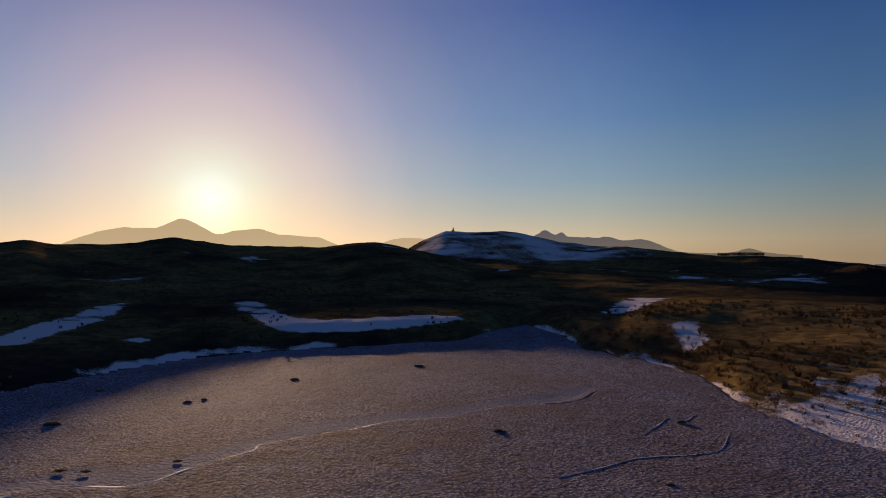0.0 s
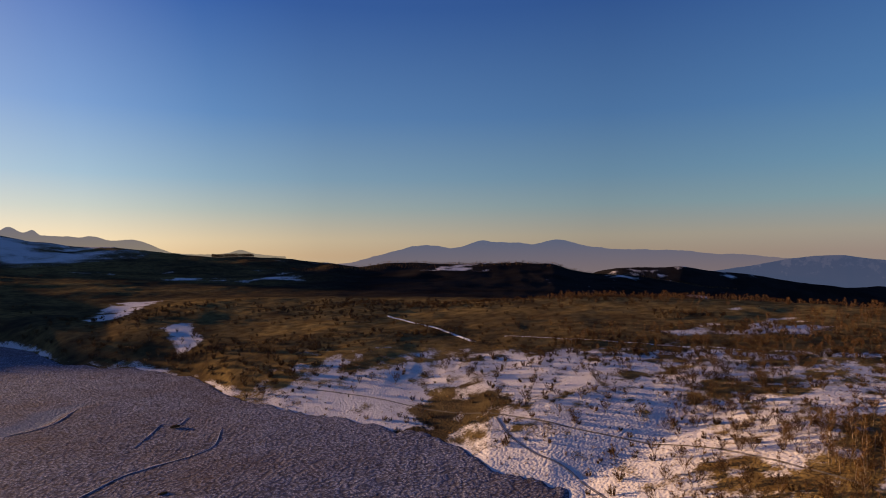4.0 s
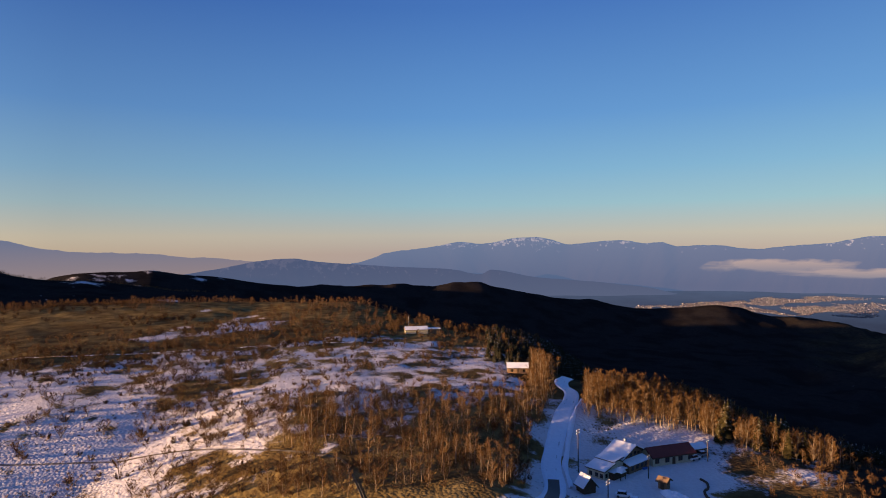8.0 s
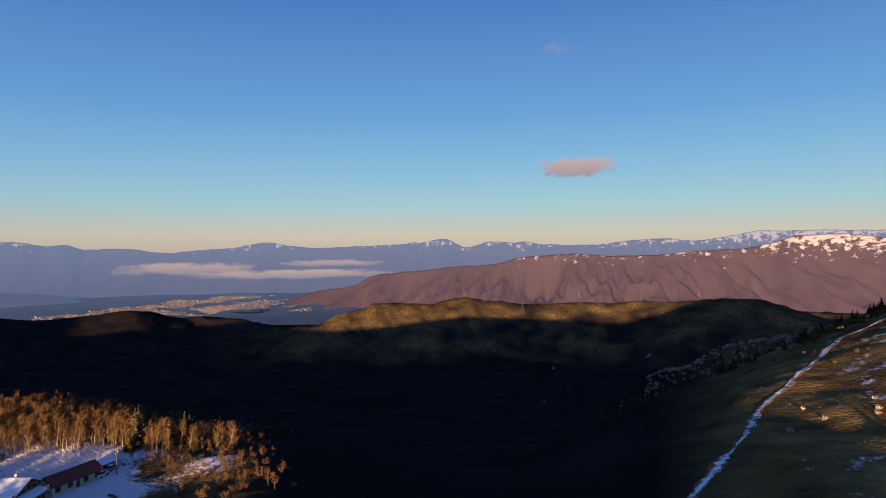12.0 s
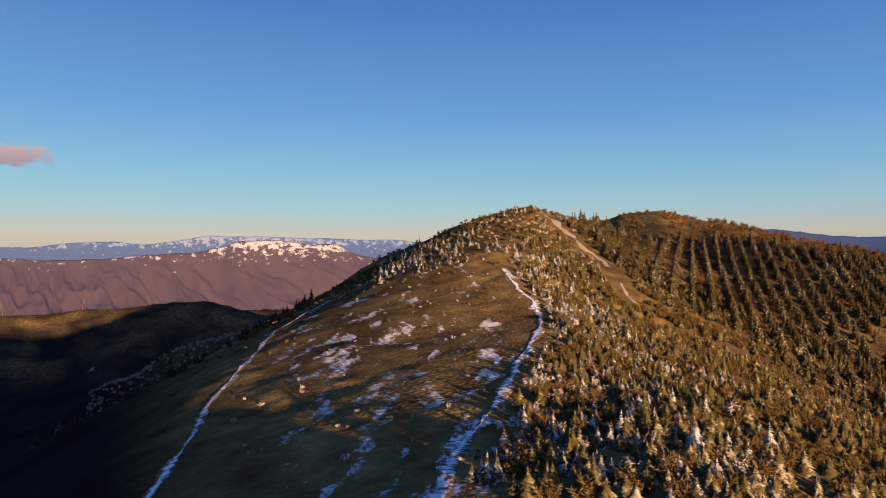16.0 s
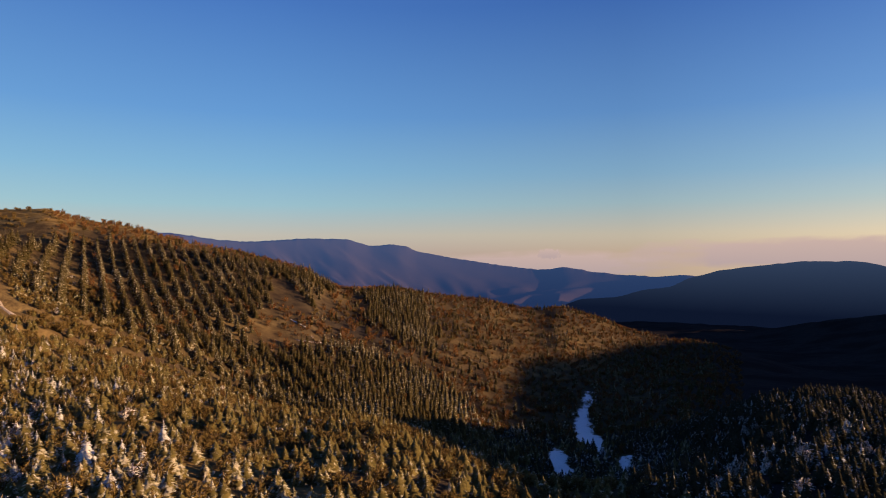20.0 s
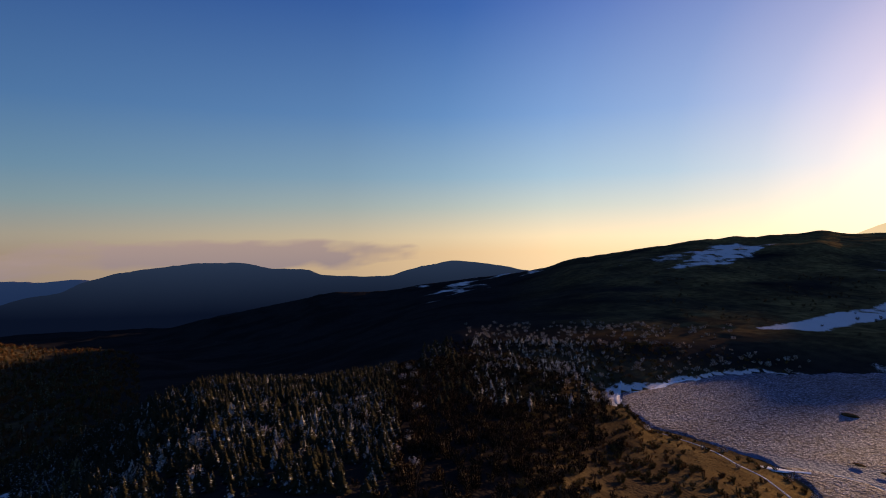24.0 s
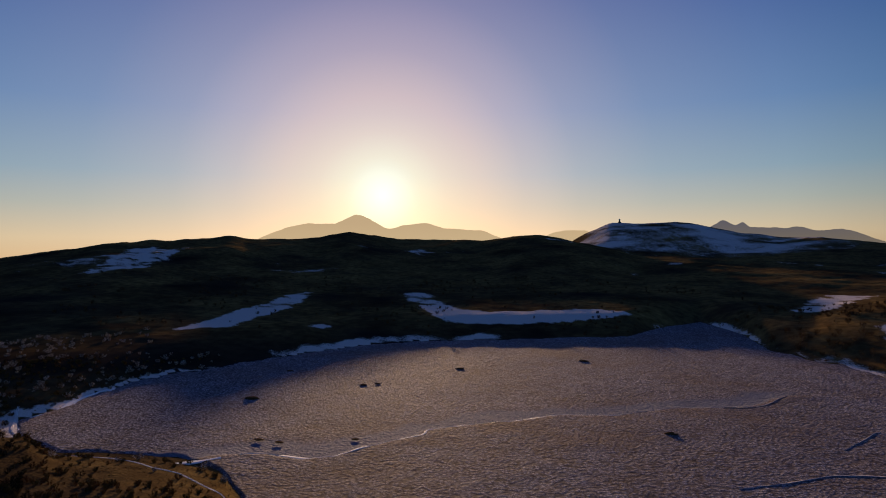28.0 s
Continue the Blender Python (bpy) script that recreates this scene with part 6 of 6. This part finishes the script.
snow_pile()
strip("bare_patch", [(145, -55), (142, -57), (140, -60)], 3.5, 0.2, ASPHALT, "thawed dark patch of the car park", "car park", 0.7, 7)
strip("lot_kerb", [(159, -69), (156, -69.5), (152.5, -68), (151, -66.5), (147, -65.5), (143.6, -65.8), (135.5, -66.6)], 0.7, 0.45, DARK_WOOD, "dark curved kerb round the car park", "kerb", 0.2, 5, depth=0.8)


# ---- hilltop radar station, pylons, town ----
def radar_station():
    a, r = radians(0.95), 2300.0
    x, y = r * math.sin(a), r * math.cos(a)
    root = new("radar_station")
    part("building", block(-6, 6, -4, 4, -3, 4, 0.2), DARK_WOOD, root)
    bm = bmesh.new()
    bmesh.ops.create_cone(bm, cap_ends=True, segments=12, radius1=3.2, radius2=2.2, depth=7, matrix=Matrix.Translation((0, 0, 6)))
    part("tower", bm, DARK_WOOD, root)
    bm = bmesh.new()
    bmesh.ops.create_icosphere(bm, subdivisions=3, radius=3.4, matrix=Matrix.Translation((0, 0, 11.5)))
    part("dome", bm, METAL, root, "round radar dome")
    root.matrix_world = pose(x, y, ground(x, y))
    tagged(root, "small radar station with round dome on a bare hilltop", "radar station")


radar_station()


STEEL = plain_material("dull_steel", (0.07, 0.06, 0.055), (0.12, 0.105, 0.1), 1.0, 0.7)


def pylon(x, y, tall, turn):
    root = new("pylon")
    foot, top = tall * 0.11, tall * 0.02
    for sx in (-1, 1):
        for sy in (-1, 1):
            v, f = tube([Vector((sx * foot, sy * foot, -3)), Vector((sx * top, sy * top, tall))], [0.35, 0.22], 4)
            part("leg", from_tris(v, f), STEEL, root)
    for k, u in enumerate((0.62, 0.76, 0.9)):
        arm = tall * (0.2 - 0.03 * k)
        part("crossarm", block(-arm, arm, -0.35, 0.35, tall * u - 0.4, tall * u + 0.4), STEEL, root)
    for k in range(6):
        u0, u1 = k / 6, (k + 1) / 6
        w0, w1 = foot + (top - foot) * u0, foot + (top - foot) * u1
        for sy in (-1, 1):
            s = 1 if k % 2 else -1
            v, f = tube([Vector((-s * w0, sy * w0, tall * u0)), Vector((s * w1, sy * w1, tall * u1))], [0.25, 0.25], 3)
            part("brace", from_tris(v, f), STEEL, root)
    root.matrix_world = pose(x, y, ground(x, y), rz=turn)
    tagged(root, "tall steel lattice pylon on a wooded ridge", "pylon", "pylons on the ridge")


def from_tris(vs, fs):
    bm = bmesh.new()
    made = [bm.verts.new(v) for v in vs]
    for f in fs:
        bm.faces.new([made[i] for i in f])
    return bm


for q, r, h in ((154.4, 2230, 40), (159.8, 2200, 40), (145.8, 2220, 36), (143.9, 2240, 34), (149.3, 2150, 38), (164.5, 2150, 34), (139.5, 2230, 32)):
    pylon(r * math.sin(radians(q)), r * math.cos(radians(q)), h, -q + 90)


def town():
    """Thousands of roofs on the valley floor, one mesh."""
    n = Net("town_walls")
    g = n.t.nodes.new("ShaderNodeNewGeometry")
    n.done(n.ramp(g.outputs["Random Per Island"], (0.0, (0.07, 0.06, 0.062)), (0.7, (0.12, 0.10, 0.10)), (0.9, (0.26, 0.22, 0.2)), (1.0, (0.6, 0.55, 0.5))), 0.6, 0.4)
    rng = np.random.default_rng(3)
    az = rng.normal(119, 5.6, 15000)
    u = rng.uniform(0, 1, len(az)) ** 1.5
    r = 3760 + u * (180 + 560 * step(108, 124, az)) + 40 * fbm(az * 60, 0 * az, 90, 3, 5)
    keep = (az > 107.5) & (az < 130) & (fbm(r * np.sin(az / 57.3), r * np.cos(az / 57.3), 160, 3, 9) > -0.7 + 0.6 * u)
    az, r = np.radians(az[keep]), r[keep]
    x, y = r * np.sin(az), r * np.cos(az)
    z = plain(x, y) + 1
    w, d, h = rng.uniform(1.1, 3.0, len(x)), rng.uniform(1.1, 2.6, len(x)), rng.uniform(0.9, 2.0, len(x)) * (1 + 1.5 * (rng.uniform(0, 1, len(x)) > 0.95))
    t = rng.uniform(0, 3.14, len(x))
    corner = np.array([(-1, -1, -0.3), (1, -1, -0.3), (1, 1, -0.3), (-1, 1, -0.3), (-1, -1, 1), (1, -1, 1), (1, 1, 1), (-1, 1, 1), (-1, 0, 1.5), (1, 0, 1.5)])
    lx, ly = corner[None, :, 0] * w[:, None], corner[None, :, 1] * d[:, None]
    co = np.stack([x[:, None] + lx * np.cos(t)[:, None] - ly * np.sin(t)[:, None], y[:, None] + lx * np.sin(t)[:, None] + ly * np.cos(t)[:, None], z[:, None] + corner[None, :, 2] * h[:, None]], -1)
    tri = np.array([(0, 1, 5), (0, 5, 4), (1, 2, 6), (1, 6, 5), (2, 3, 7), (2, 7, 6), (3, 0, 4), (3, 4, 7), (4, 5, 9), (4, 9, 8), (6, 7, 8), (6, 8, 9), (5, 6, 9), (7, 4, 8)])
    fs = tri[None] + np.arange(len(x))[:, None, None] * 10
    ob = new("town", tri_mesh("town", co.reshape(-1, 3), fs.reshape(-1, 3), n.m))
    tagged(ob, "sunlit town of small pale houses on the valley floor", "town", kind="stuff")


town()


# ---- clouds ----
def cloud(name, az0, az1, el0, el1, dist, colour, label, seed, thick=1.0, grain=0.004):
    """A thin bank of cloud very far off: soft-edged, low-sun tint painted as emission."""
    n = Net(name)
    n.m.surface_render_method = "BLENDED"
    soft = n.noise(grain, 6, 0.6)
    body = n.math("MULTIPLY", n.attr("fade"), n.math("MULTIPLY_ADD", soft, 0.6, 0.6))
    alpha = n.ramp(n.math("MULTIPLY", body, thick), (0.16, (0, 0, 0)), (0.62, (1, 1, 1)))
    em = n.add("ShaderNodeEmission", Strength=2 ** -EXPOSURE)
    # second colour towards the top imitates the sunlit side
    n.link(n.mix(n.attr("high"), colour[0], colour[1]), em.inputs[0])
    clear_ob = n.add("ShaderNodeBsdfTransparent")
    mixer = n.add("ShaderNodeMixShader")
    n.link(alpha, mixer.inputs[0])
    n.link(clear_ob.outputs[0], mixer.inputs[1])
    n.link(em.outputs[0], mixer.inputs[2])
    n.link(mixer.outputs[0], n.out.inputs[0])
    az, el = np.linspace(az0, az1, 60), np.linspace(el0, el1, 16)
    ee, aa = np.meshgrid(np.radians(el), np.radians(az), indexing="ij")
    co = np.stack([dist * np.sin(aa), dist * np.cos(aa), EYE + dist * np.tan(ee)], -1).reshape(-1, 3)
    v, u = np.meshgrid(np.linspace(-1, 1, 16), np.linspace(-1, 1, 60), indexing="ij")
    lump = 0.5 * fbm(u * 3 + seed, v * 0 + seed, 0.5, 3, seed)
    puff = 0.16 * fbm(u * 5 + seed, v * 2.5, 0.6, 4, seed + 3)
    fade = np.clip(1.12 - np.sqrt(u ** 2 + (v - 0.3 * lump) ** 2 * (1 + 0.5 * (v < 0))) + puff, 0, 1) * step(1, 0.85, np.abs(u)) * step(1, 0.8, np.abs(v))
    ob = sheet(name, co, grid_quads(16, 60, False)[:, ::-1], n.m, [("fade", fade.ravel()), ("high", (v.ravel() + 1) / 2)])
    ob.visible_shadow = False
    tagged(ob, label, "cloud", kind="structure")


pink = ((0.30, 0.28, 0.36), (0.62, 0.42, 0.38))
cloud("backdrop_cloud_pink", 150.5, 158.2, 6.6, 8.85, 4800, pink, "small pink cloud high over the valley", 3, 1.3, 0.009)
cloud("backdrop_cloud_wisp", 149.5, 156, 16.6, 19.5, 4800, pink, "faint pink wisp of cloud", 5, 0.3, 0.006)
fog = ((0.20, 0.21, 0.29), (0.55, 0.40, 0.36))
cloud("backdrop_fog_bank", 113, 126, -1.9, -0.5, 4700, fog, "thin pink fog bank over the valley", 7, 1.15)
cloud("backdrop_fog_bank", 118, 139, -2.35, -1.25, 4650, fog, "long pink fog bank along the mountains' foot", 8, 1.2)
cloud("backdrop_fog_bank", 126.5, 137, -1.2, -0.4, 4690, fog, "thin pink fog streak over the valley", 9, 1.15)
bank = ((0.42, 0.33, 0.34), (0.60, 0.44, 0.38))
cloud("backdrop_cloud_bank", -103, -66, -2.0, 1.5, 4870, bank, "low grey-rose cloud bank behind the hills", 12, 1.25)
cloud("backdrop_cloud_bank", -128, -92, -2.6, 0.5, 4880, bank, "low hazy cloud layer over the northern valley", 14, 1.1)
cloud("backdrop_cloud_puff", -109.2, -106.8, -0.7, 0.5, 4860, bank, "small puff of cloud with its sunlit tint painted in", 15, 1.5, 0.01)
